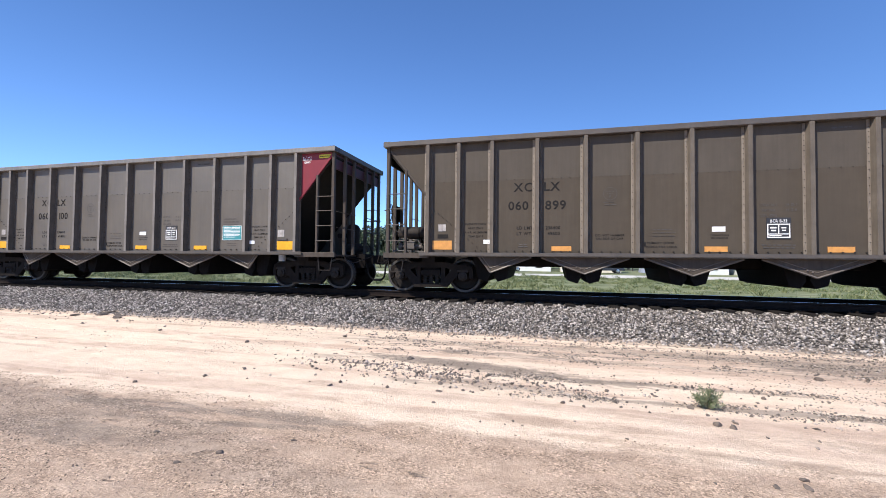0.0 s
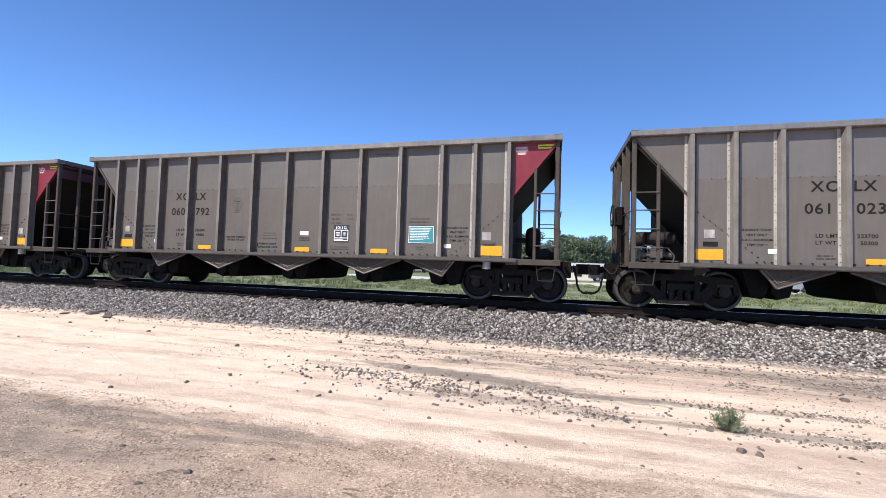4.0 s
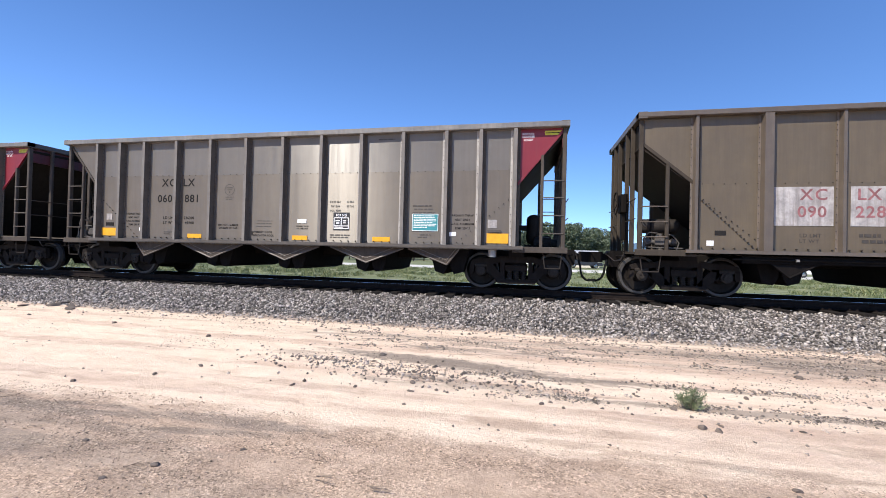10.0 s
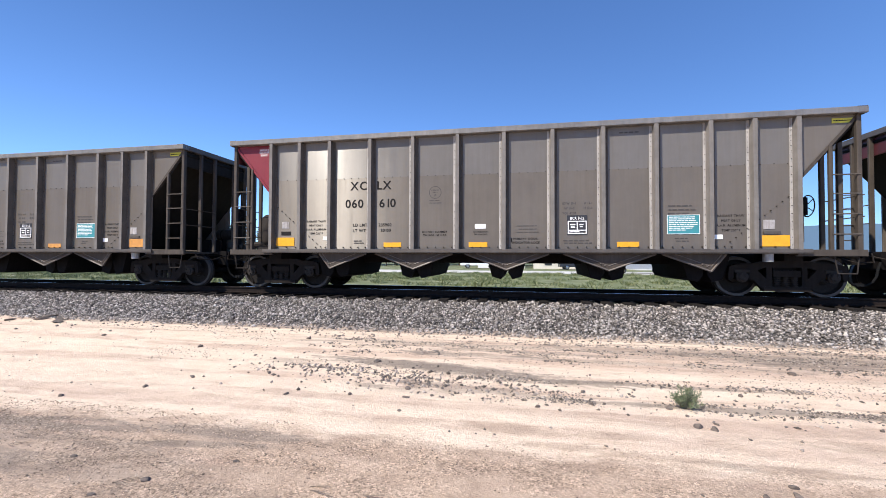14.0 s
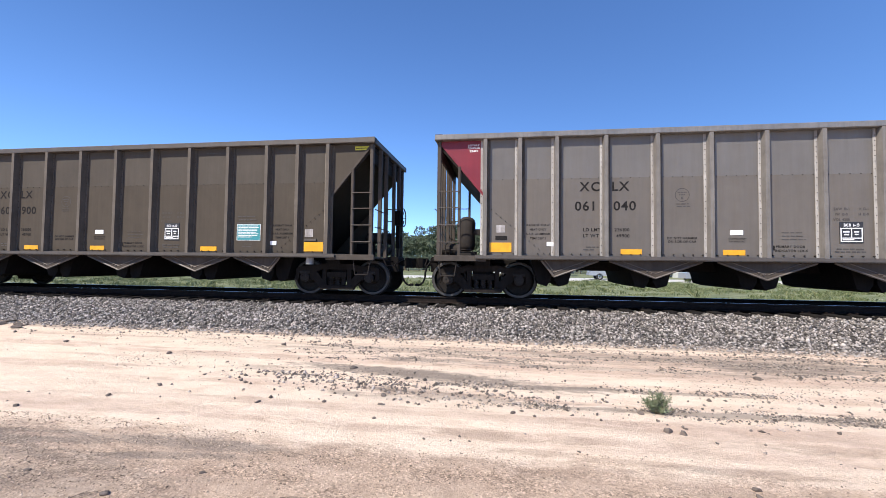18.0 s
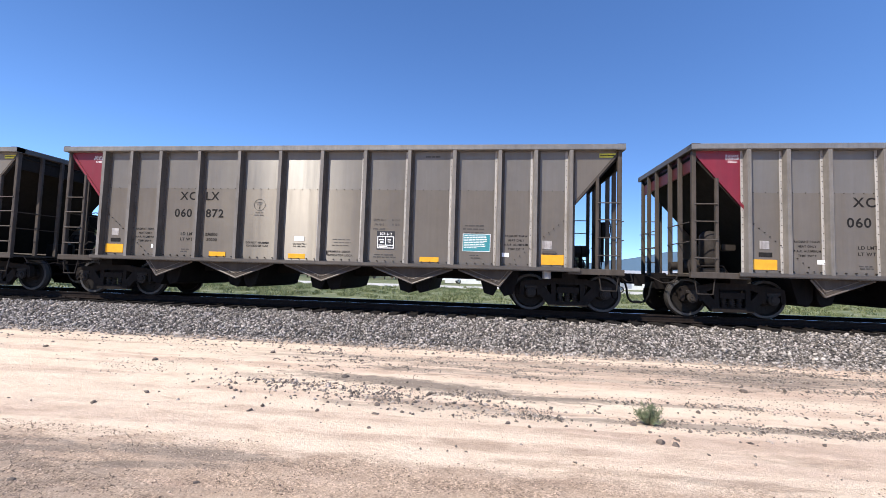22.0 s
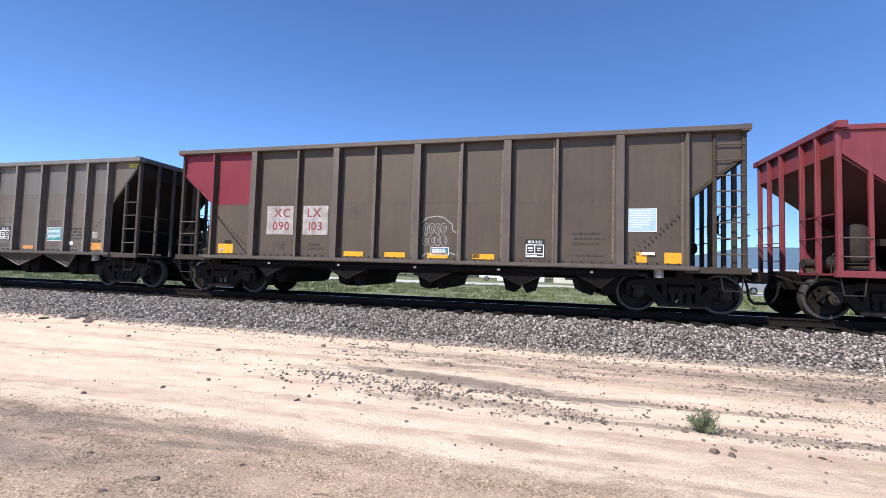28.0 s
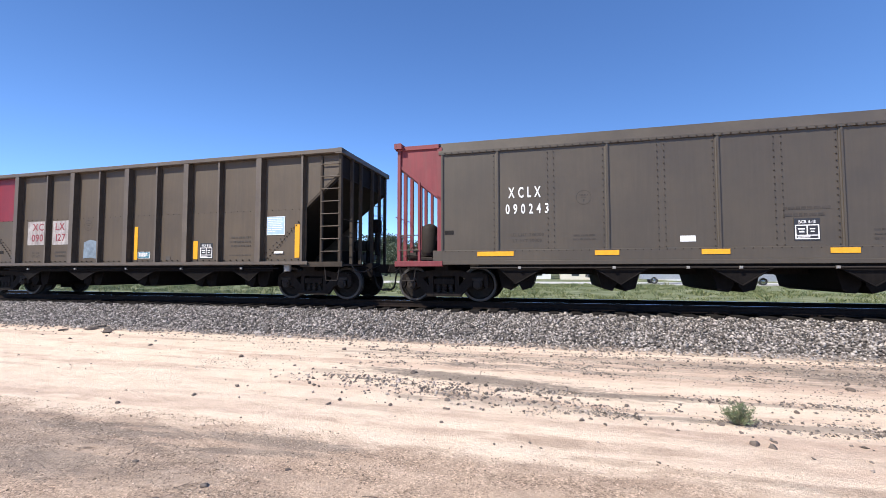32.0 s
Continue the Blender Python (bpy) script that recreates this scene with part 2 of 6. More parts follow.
GREY_PART = matt(weathered("grey_casting", (0.036, 0.030, 0.026), 0.6, 0.0, (0.03, 0.025, 0.021), 0.5, 4.0, 0.2))
RIVET = matt(plain("rivet_heads", (0.045, 0.037, 0.031), 0.6))
PIPE = weathered("dusty_pipe", (0.10, 0.085, 0.072), 0.55, 0.2, (0.05, 0.04, 0.035), 0.5, 5.0, 0.25)
RUBBER = matt(plain("rubber_hose", (0.012, 0.012, 0.012), 0.7))
INK = matt(plain("black_stencil", (0.022, 0.02, 0.019), 0.8, spread=0.25))
FAINT_BROWN = plain("worn_away_stencil", (0.048, 0.038, 0.029), 0.6, spread=0.3)
FAINT = plain("faded_stencil", (0.062, 0.053, 0.045), 0.6, spread=0.25)
WHITE = plain("white_sticker", (0.80, 0.78, 0.75), 0.5, spread=0.06)
PATCH = weathered("whitewashed_patch", (0.36, 0.33, 0.31), 0.6, 0.0, (0.13, 0.10, 0.085), 0.75, 5.0, 0.3)
FADED_STENCIL = plain("faded_maroon_stencil", (0.24, 0.09, 0.09), 0.6, spread=0.4)
MAROON = plain("maroon_stencil", (0.22, 0.04, 0.05), 0.6, spread=0.3)
YELLOW = plain("yellow_reflector", (0.72, 0.345, 0.012), 0.4, spread=0.10)
ORANGE = plain("faded_orange_reflector", (0.55, 0.25, 0.06), 0.5, spread=0.16)
TEAL = plain("teal_placard", (0.04, 0.23, 0.25), 0.4, spread=0.08)
BLUE = plain("blue_placard", (0.07, 0.19, 0.235), 0.4, spread=0.10)
PALE_BLUE = plain("pale_blue_placard", (0.36, 0.50, 0.66), 0.4, spread=0.10)
BLACK = plain("black_panel", (0.025, 0.024, 0.026), 0.5)
SCRAWL = matt(plain("dark_spray", (0.034, 0.028, 0.025), 0.8, spread=0.3))
LEMON = plain("lemon_stencil", (0.52, 0.46, 0.03), 0.5)
SPRAY_BLUE = plain("pale_blue_spray", (0.155, 0.20, 0.24), 0.7, spread=0.25)
SPRAY_WHITE = plain("white_spray", (0.36, 0.35, 0.33), 0.7, spread=0.25)


# ---------------------------------------------------------------- mesh tools
class Shape:
    """Collects boxes, prisms, tubes and plates into one mesh."""

    def __init__(self):
        self.v, self.f = [], []

    def add(self, verts, faces):
        k = len(self.v)
        self.v += [tuple(p) for p in verts]
        self.f += [tuple(i + k for i in f) for f in faces]
        return self

    def box(self, x0, x1, y0, y1, z0, z1):
        return self.add([(x, y, z) for x in (x0, x1) for y in (y0, y1) for z in (z0, z1)],
                        [(0, 1, 3, 2), (4, 6, 7, 5), (0, 4, 5, 1), (2, 3, 7, 6), (0, 2, 6, 4), (1, 5, 7, 3)])

    def chamfer(self, x0, x1, y0, y1, z0, z1, c=0.01):
        """A box with its long edges cut, along the longest side."""
        d = (x1 - x0, y1 - y0, z1 - z0)
        ax = d.index(max(d))
        lo, hi = [x0, y0, z0], [x1, y1, z1]
        a, b = [i for i in range(3) if i != ax]
        ring = [(lo[a] + c, lo[b]), (hi[a] - c, lo[b]), (hi[a], lo[b] + c), (hi[a], hi[b] - c), (hi[a] - c, hi[b]), (lo[a] + c, hi[b]), (lo[a], hi[b] - c), (lo[a], lo[b] + c)]
        vs = []
        for e in (lo[ax], hi[ax]):
            for p, q in ring:
                w = [0, 0, 0]
                w[ax], w[a], w[b] = e, p, q
                vs.append(w)
        return self.add(vs, [tuple(range(7, -1, -1)), tuple(range(8, 16))] + [(i, (i + 1) % 8, 8 + (i + 1) % 8, 8 + i) for i in range(8)])

    def prism(self, ring, axis, lo, hi):
        """A flat outline drawn out along an axis; the ring holds the two other coordinates in order."""
        n = len(ring)
        a, b = [i for i in range(3) if i != axis]
        vs = []
        for e in (lo, hi):
            for p, q in ring:
                w = [0, 0, 0]
                w[axis], w[a], w[b] = e, p, q
                vs.append(w)
        return self.add(vs, [tuple(range(n - 1, -1, -1)), tuple(range(n, 2 * n))] + [(i, (i + 1) % n, n + (i + 1) % n, n + i) for i in range(n)])

    def tube(self, p, q, r, n=8, r2=None):
        p, q = Vector(p), Vector(q)
        d = (q - p).normalized()
        u = d.orthogonal().normalized()
        w = d.cross(u)
        r2 = r if r2 is None else r2
        vs = [c + (u * math.cos(6.28318 * i / n) + w * math.sin(6.28318 * i / n)) * k for c, k in ((p, r), (q, r2)) for i in range(n)]
        return self.add(vs, [tuple(range(n - 1, -1, -1)), tuple(range(n, 2 * n))] + [(i, (i + 1) % n, n + (i + 1) % n, n + i) for i in range(n)])

    def bent(self, pts, r, n=6):
        for a, b in zip(pts, pts[1:]):
            self.tube(a, b, r, n)
        return self

    def lathe(self, profile, axis=1, n=24, centre=(0, 0, 0)):
        """profile: (along the axis, radius) turned round the axis."""
        vs, fs, k = [], [], len(profile)
        a, b = [i for i in range(3) if i != axis]
        for i in range(n):
            c, s = math.cos(6.28318 * i / n), math.sin(6.28318 * i / n)
            for h, r in profile:
                w = list(centre)
                w[axis] += h
                w[a] += r * c
                w[b] += r * s
                vs.append(w)
        for i in range(n):
            for j in range(k - 1):
                fs.append((i * k + j, i * k + j + 1, (i + 1) % n * k + j + 1, (i + 1) % n * k + j))
        return self.add(vs, fs)

    def rivet(self, x, y, z, r=0.016, h=0.014, side=-1):
        """A bolt head standing proud of the sheet."""
        vs = [(x + q * math.cos(k * 1.2566), y + side * d, z + q * math.sin(k * 1.2566)) for q, d in ((r, 0.0), (r * 0.8, h * 1.9)) for k in range(5)]
        return self.add(vs, [(i, (i + 1) % 5, 5 + (i + 1) % 5, 5 + i) for i in range(5)] + [(5, 6, 7, 8, 9)])

    def mesh(self, name, material, smooth=False):
        me = bpy.data.meshes.new(name)
        me.from_pydata(self.v, [], self.f)
        me.materials.append(material)
        bm = bmesh.new()
        bm.from_mesh(me)
        bmesh.ops.recalc_face_normals(bm, faces=bm.faces)
        bm.to_mesh(me)
        bm.free()
        if smooth:
            me.polygons.foreach_set("use_smooth", [True] * len(me.polygons))
        return me


def part(name, shape, material, parent, label="", at=None, smooth=False):
    me = shape if isinstance(shape, bpy.types.Mesh) else shape.mesh(name, material, smooth)
    ob = new(name, me)
    ob.parent = parent
    if at is not None:
        ob.location = at
    return tagged(ob, label) if label else ob


def empty(name):
    return new(name)


# letters: each glyph is made once from the built-in font, words are put together from them
GLYPHS, WORDS = {}, {}


def make_glyphs(chars):
    for c in chars:
        cu = bpy.data.curves.new("glyph", "FONT")
        cu.body, cu.size, cu.offset, cu.resolution_u = c, 1.0, 0.018, 3
        ob = new("glyph", cu)
        bpy.context.view_layer.update()
        me = bpy.data.meshes.new_from_object(ob.evaluated_get(bpy.context.evaluated_depsgraph_get()))
        v = [(p.co.x, p.co.y) for p in me.vertices]
        GLYPHS[c] = (v, [tuple(f.vertices) for f in me.polygons], max((p[0] for p in v), default=0.3) + 0.07)
        bpy.data.objects.remove(ob)
        bpy.data.curves.remove(cu)
        bpy.data.meshes.remove(me)


make_glyphs("ABCDEFGHIKLMNOPRSTUVWXY0123456789-.°")


def word(text, height, material, wide=1.0):
    """A word as a thin mesh, centred, facing -y."""
    key = (text, height, material.name, wide)
    if key not in WORDS:
        s, x, k = Shape(), 0.0, height / 0.70
        for c in text:
            if c == " ":
                x += 0.35
                continue
            v, f, adv = GLYPHS[c]
            s.add([((x + p) * k * wide, 0.0, q * k - height / 2) for p, q in v], f)
            x += adv
        half = (x - 0.07) * k * wide / 2
        s.v = [(a - half, b, c) for a, b, c in s.v]
        me = bpy.data.meshes.new("lettering")
        me.from_pydata(s.v, [], s.f)
        me.materials.append(material)
        WORDS[key] = me
    return WORDS[key]


# ---------------------------------------------------------------- ground
def ground_material():
    m, n, b = shader("dirt_and_grass", 0.95)
    tc = n.nodes.new("ShaderNodeTexCoord")
    pos = tc.outputs["Object"]

    def scaled(sx, sy):
        mp = n.nodes.new("ShaderNodeMapping")
        mp.inputs["Scale"].default_value = (sx, sy, 1)
        n.links.new(pos, mp.inputs["Vector"])
        return mp.outputs[0]

    sep = n.nodes.new("ShaderNodeSeparateXYZ")
    n.links.new(pos, sep.inputs[0])
    big = noise_node(n, scaled(0.45, 1.1), 1.0, 6, 0.6)       # drifts along the track
    lanes = noise_node(n, scaled(0.10, 2.6), 1.0, 4, 0.55)    # wheel lanes
    mid = noise_node(n, scaled(2.2, 4.0), 1.0, 6, 0.65)
    fine = noise_node(n, scaled(1, 1), 38.0, 6, 0.75)
    grit = noise_node(n, scaled(1, 1), 160.0, 3, 0.6)

    def edge(lo, hi, wob=0.9, src=None):
        """0 to 1 as y goes from lo to hi, with a wandering edge."""
        w = n.nodes.new("ShaderNodeMath")
        w.operation = "MULTIPLY_ADD"
        n.links.new(src or big, w.inputs[0])
        w.inputs[1].default_value = wob
        n.links.new(sep.outputs["Y"], w.inputs[2])
        r = n.nodes.new("ShaderNodeMapRange")
        r.interpolation_type = "SMOOTHSTEP"
        r.inputs["From Min"].default_value, r.inputs["From Max"].default_value = lo + wob / 2, hi + wob / 2
        n.links.new(w.outputs[0], r.inputs["Value"])
        return r.outputs[0]

    sand = ramp(n, mid, [(0.25, (0.66, 0.495, 0.355)), (0.5, (0.77, 0.598, 0.445)), (0.8, (0.83, 0.667, 0.515))])
    earth = ramp(n, mid, [(0.25, (0.33, 0.228, 0.16)), (0.5, (0.48, 0.345, 0.245)), (0.8, (0.63, 0.468, 0.345))])
    pink = ramp(n, mid, [(0.3, (0.45, 0.308, 0.222)), (0.7, (0.65, 0.472, 0.35))])
    grey = ramp(n, mid, [(0.3, (0.15, 0.115, 0.088)), (0.7, (0.29, 0.23, 0.178))])
    ragged = noise_node(n, scaled(0.9, 2.2), 1.3, 9, 0.72)
    band = ramp(n, lanes, [(0.50, (0, 0, 0)), (0.57, (0.75, 0.75, 0.75))])
    c = mix(n, mix(n, 1.0, band, ramp(n, ragged, [(0.40, (0.1, 0.1, 0.1)), (0.52, (1, 1, 1))]), "MULTIPLY"), sand, pink)
    # the strip below the ballast turns brown towards the right
    along = n.nodes.new("ShaderNodeMapRange")
    along.interpolation_type = "SMOOTHSTEP"
    along.inputs["From Min"].default_value, along.inputs["From Max"].default_value = -5.0, 0.5
    n.links.new(sep.outputs["X"], along.inputs["Value"])
    strip = mix(n, 1.0, mix(n, edge(5.3, 5.8, 0.9), (0, 0, 0), (1, 1, 1)), along.outputs[0], "MULTIPLY")
    c = mix(n, mix(n, 1.0, strip, ramp(n, noise_node(n, scaled(0.16, 3.4), 1.0, 8, 0.65), [(0.44, (0.1, 0.1, 0.1)), (0.58, (0.7, 0.7, 0.7))]), "MULTIPLY"), c, pink)
    c = mix(n, mix(n, 1.0, strip, ramp(n, noise_node(n, scaled(0.45, 2.8), 1.7, 9, 0.72), [(0.54, (0, 0, 0)), (0.60, (0.62, 0.62, 0.62))]), "MULTIPLY"), c, grey)
    # loose grey grit strewn over the sand in patches
    patch = ramp(n, noise_node(n, scaled(0.45, 1.5), 1.0, 9, 0.7), [(0.56, (0, 0, 0)), (0.61, (0.8, 0.8, 0.8))])
    near = mix(n, 1.0, mix(n, edge(4.3, 4.8, 0.6), (0, 0, 0), (1, 1, 1)), ramp(n, along.outputs[0], [(0.0, (0.15, 0.15, 0.15)), (0.6, (1, 1, 1))]), "MULTIPLY")
    c = mix(n, mix(n, 1.0, patch, near, "MULTIPLY"), c, grey)
    toe = mix(n, edge(7.7, 8.1, 0.9), (0, 0, 0), (0.6, 0.6, 0.6))
    c = mix(n, toe, c, grey)
    # darker trodden earth close by, with pale bare spots
    c = mix(n, edge(3.02, 3.38, 1.1, ragged), mix(n, ramp(n, ragged, [(0.56, (0, 0, 0)), (0.66, (0.7, 0.7, 0.7))]), earth, pink), c)
    # stains, gravelly smears and bare spots with shapes of their own: x, y, half length, half width, turn, strength
    def blot(cx, cy, rx, ry, turn, k, col):
        mp = n.nodes.new("ShaderNodeMapping")
        mp.vector_type = "TEXTURE"
        mp.inputs["Location"].default_value, mp.inputs["Rotation"].default_value, mp.inputs["Scale"].default_value = (cx, cy, 0), (0, 0, turn), (rx, ry, 1000)
        n.links.new(pos, mp.inputs["Vector"])
        ln = n.nodes.new("ShaderNodeVectorMath")
        ln.operation = "LENGTH"
        n.links.new(mp.outputs[0], ln.inputs[0])
        w = n.nodes.new("ShaderNodeMath")
        w.operation = "MULTIPLY_ADD"
        n.links.new(torn, w.inputs[0])
        w.inputs[1].default_value = 2.6
        n.links.new(ln.outputs["Value"], w.inputs[2])
        r = n.nodes.new("ShaderNodeMapRange")
        r.interpolation_type = "SMOOTHSTEP"
        r.inputs["From Min"].default_value, r.inputs["From Max"].default_value = 1.9, 2.5
        r.inputs["To Min"].default_value, r.inputs["To Max"].default_value = k, 0.0
        n.links.new(w.outputs[0], r.inputs["Value"])
        return mix(n, r.outputs[0], c, col)

    torn = noise_node(n, scaled(4.5, 13.0), 1.0, 9, 0.78)
    for spot in ((0.5, 7.72, 7.0, 0.12, 0.0, 0.9), (3.0, 5.55, 3.5, 0.16, 0.0, 0.6), (1.8, 5.75, 4.0, 0.13, 0.0, 0.6), (2.2, 4.95, 3.0, 0.12, 0.0, 0.8)):
        c = blot(*spot, sand)
    for spot in ((-1.15, 5.52, 1.9, 0.20, -0.13, 0.95), (1.70, 3.27, 0.42, 0.06, 0.0, 0.55),
                 (3.9, 6.55, 1.1, 0.30, 0.02, 0.8), (-2.4, 3.06, 0.85, 0.13, 0.0, 0.75), (-4.0, 2.98, 1.0, 0.13, 0.05, 0.75), (-2.5, 2.86, 0.7, 0.06, 0.1, 0.7),
                 (2.4, 4.58, 2.2, 0.10, 0.03, 0.75), (-0.6, 4.72, 1.0, 0.15, -0.1, 0.5), (1.6, 5.25, 1.5, 0.06, 0.0, 0.6), (1.6, 6.18, 3.2, 0.13, 0.0, 0.4), (-0.4, 6.95, 4.5, 0.14, -0.02, 0.35), (3.4, 7.15, 3.2, 0.30, 0.0, 0.5), (-4.2, 2.35, 0.8, 0.2, 0.0, 0.4), (-5.2, 2.65, 2.4, 0.5, 0.0, 0.5), (-3.3, 2.5, 1.3, 0.35, 0.0, 0.4), (-1.9, 2.2, 0.8, 0.2, 0.0, 0.3), (4.5, 6.9, 3.0, 0.25, 0.0, 0.6), (0.6, 6.55, 2.2, 0.12, 0.0, 0.35), (-2.6, 6.75, 2.0, 0.12, 0.02, 0.3)):
        c = blot(*spot, grey)
    for spot in ((-0.2, 3.68, 0.42, 0.08, 0.0, 0.7), (0.32, 3.37, 0.36, 0.07, 0.0, 0.8), (0.75, 3.63, 0.36, 0.08, 0.1, 0.6), (2.65, 3.84, 0.45, 0.07, 0.0, 0.7), (-0.35, 2.82, 0.6, 0.17, 0.0, 0.5), (1.3, 3.98, 0.6, 0.07, 0.0, 0.5)):
        c = blot(*spot, earth)
    for spot in ((-0.1, 3.62, 0.5, 0.10, -0.05, 0.75), (0.95, 3.30, 0.5, 0.06, 0.0, 0.6), (1.9, 3.28, 0.45, 0.07, 0.0, 0.8), (2.6, 3.75, 0.5, 0.06, 0.0, 0.6), (-2.9, 2.92, 0.5, 0.06, 0.1, 0.7), (-1.4, 2.75, 0.7, 0.08, -0.08, 0.7), (-3.6, 2.62, 0.6, 0.08, 0.0, 0.7)):
        c = blot(*spot, earth)
    for spot in ((2.9, 4.1, 2.4, 0.22, 0.02, 0.75), (0.2, 4.05, 1.6, 0.10, 0.0, 0.5), (2.6, 5.85, 3.0, 0.16, 0.0, 0.5), (-4.6, 3.75, 2.6, 0.16, 0.0, 0.5)):
        c = blot(*spot, pink)
    for spot in ((-3.75, 3.02, 0.34, 0.04, 0.03, 0.5), (-2.25, 2.66, 0.22, 0.05, -0.1, 0.55), (-4.45, 3.08, 0.2, 0.035, 0.0, 0.45)):
        c = blot(*spot, pink)
    # coarse grain close by: every pebble its own tone
    cell = n.nodes.new("ShaderNodeTexVoronoi")
    cell.inputs["Scale"].default_value = 85.0
    n.links.new(pos, cell.inputs["Vector"])
    hue = n.nodes.new("ShaderNodeSeparateColor")
    n.links.new(cell.outputs["Color"], hue.inputs[0])
    pebble = ramp(n, hue.outputs[0], [(0.0, (0.35, 0.33, 0.31)), (0.45, (0.85, 0.83, 0.80)), (0.8, (1.05, 1.05, 1.05)), (1.0, (1.5, 1.5, 1.5))])
    rough_zone = mix(n, 1.0, mix(n, edge(2.9, 3.5, 1.1, ragged), (1, 1, 1), (0.22, 0.22, 0.22)), ramp(n, noise_node(n, scaled(1.4, 3.2), 1.0, 7, 0.65), [(0.38, (0.2, 0.2, 0.2)), (0.56, (0.95, 0.95, 0.95))]), "MULTIPLY")
    c = mix(n, rough_zone, c, mix(n, 1.0, c, pebble, "MULTIPLY"))
    speck = ramp(n, fine, [(0.57, (0, 0, 0)), (0.66, (0.55, 0.55, 0.55))])
    c = mix(n, mix(n, 1.0, speck, ramp(n, mid, [(0.35, (1, 1, 1)), (0.6, (0.25, 0.25, 0.25))]), "MULTIPLY"), c, (0.22, 0.16, 0.115))
    pale = ramp(n, noise_node(n, scaled(1, 1.3), 90.0, 3, 0.6), [(0.60, (0, 0, 0)), (0.72, (0.5, 0.5, 0.5))])
    c = mix(n, pale, c, (0.72, 0.60, 0.47))
    c = mix(n, ramp(n, grit, [(0.3, (0.25, 0.25, 0.25)), (0.55, (0, 0, 0))]), c, (0.36, 0.28, 0.22))
    # beyond the track: weeds over pale soil
    green = ramp(n, noise_node(n, scaled(0.5, 0.9), 1.0, 6, 0.65), [(0.3, (0.08, 0.105, 0.038)), (0.52, (0.15, 0.165, 0.072)), (0.74, (0.38, 0.35, 0.23))])
    c = mix(n, edge(17.0, 18.6, 1.6), c, green)
    far = ramp(n, noise_node(n, scaled(0.03, 0.08), 1.0, 5, 0.6), [(0.35, (0.10, 0.13, 0.05)), (0.65, (0.20, 0.19, 0.10))])
    c = mix(n, edge(60, 90, 4.0), c, far)
    n.links.new(c, b.inputs["Base Color"])
    add = n.nodes.new("ShaderNodeMath")
    add.operation = "MULTIPLY_ADD"
    n.links.new(fine, add.inputs[0])
    add.inputs[1].default_value = 0.5
    n.links.new(mid, add.inputs[2])
    bump(n, b, add.outputs[0], 0.65, 0.055)
    return m


def lumps(x, y):
    """Height of the dirt: wheel lanes, ripples and small hollows."""
    h = 0.020 * math.sin(2.1 * y + 0.25 * math.sin(0.35 * x) + 0.6) + 0.018 * noise.noise((x * 0.6, y * 1.3, 0.0)) + 0.012 * noise.noise((x * 2.1, y * 4.2, 3.0)) + 0.006 * noise.noise((x * 7, y * 9, 5.0))
    k = min(1.0, max(0.0, (8.2 - y) / 1.5)) * min(1.0, max(0.0, (y + 3) / 2))
    return h * k


def make_ground():
    xs = [-3000, -1200, -500, -250, -140, -90, -60] + [-40 + i * 0.9 for i in range(24)] + [-18.4 + i * 0.11 for i in range(290)] + [13.6 + i * 0.9 for i in range(24)] + [60, 120, 300, 800, 3000]
    ys = [-2500, -600, -150, -50, -20, -8, -4, -2] + [-1 + i * 0.4 for i in range(5)] + [1.05 + i * 0.075 for i in range(96)] + [8.3, 9, 10, 12, 14, 15, 16, 20, 26, 34, 42, 60, 100, 250, 700, 3500]
    nx = len(xs)
    v = [(x, y, lumps(x, y)) for y in ys for x in xs]
    f = [(j * nx + i, j * nx + i + 1, (j + 1) * nx + i + 1, (j + 1) * nx + i) for j in range(len(ys) - 1) for i in range(nx - 1)]
    me = bpy.data.meshes.new("ground")
    me.from_pydata(v, [], f)
    me.materials.append(ground_material())
    me.polygons.foreach_set("use_smooth", [True] * len(f))
    tagged(new("ground", me), "pale sandy dirt beside the track, weedy field beyond", "ground", kind="structure")


def rock_material(name, stops, rough=0.85):
    m, n, b = shader(name, rough)
    g = n.nodes.new("ShaderNodeNewGeometry")
    c = ramp(n, g.outputs["Random Per Island"], stops)
    tc = n.nodes.new("ShaderNodeTexCoord")
    c = mix(n, 0.45, c, ramp(n, noise_node(n, tc.outputs["Object"], 55, 3), [(0.3, (0.15, 0.14, 0.13)), (0.7, (0.55, 0.52, 0.49))]), "OVERLAY")
    n.links.new(c, b.inputs["Base Color"])
    return m


BALLAST = rock_material("crushed_granite", [(0.0, (0.075, 0.064, 0.058)), (0.35, (0.16, 0.138, 0.122)), (0.62, (0.28, 0.248, 0.222)), (0.85, (0.44, 0.395, 0.36)), (1.0, (0.62, 0.565, 0.52))])
BED = plain("ballast_bed", (0.06, 0.052, 0.047), 0.95, spread=0.4, scale=22, relief=0.9)
STONE = rock_material("field_stone", [(0.0, (0.085, 0.068, 0.056)), (0.5, (0.18, 0.148, 0.124)), (0.8, (0.34, 0.287, 0.245)), (1.0, (0.56, 0.48, 0.41))])

DARK_STONE = plain("dark_field_stone", (0.125, 0.098, 0.08), 0.9, spread=0.4, scale=30, relief=0.5)
PEBBLE = rock_material("tan_grit", [(0.0, (0.12, 0.088, 0.065)), (0.35, (0.25, 0.185, 0.135)), (0.75, (0.45, 0.34, 0.25)), (1.0, (0.70, 0.57, 0.45))])
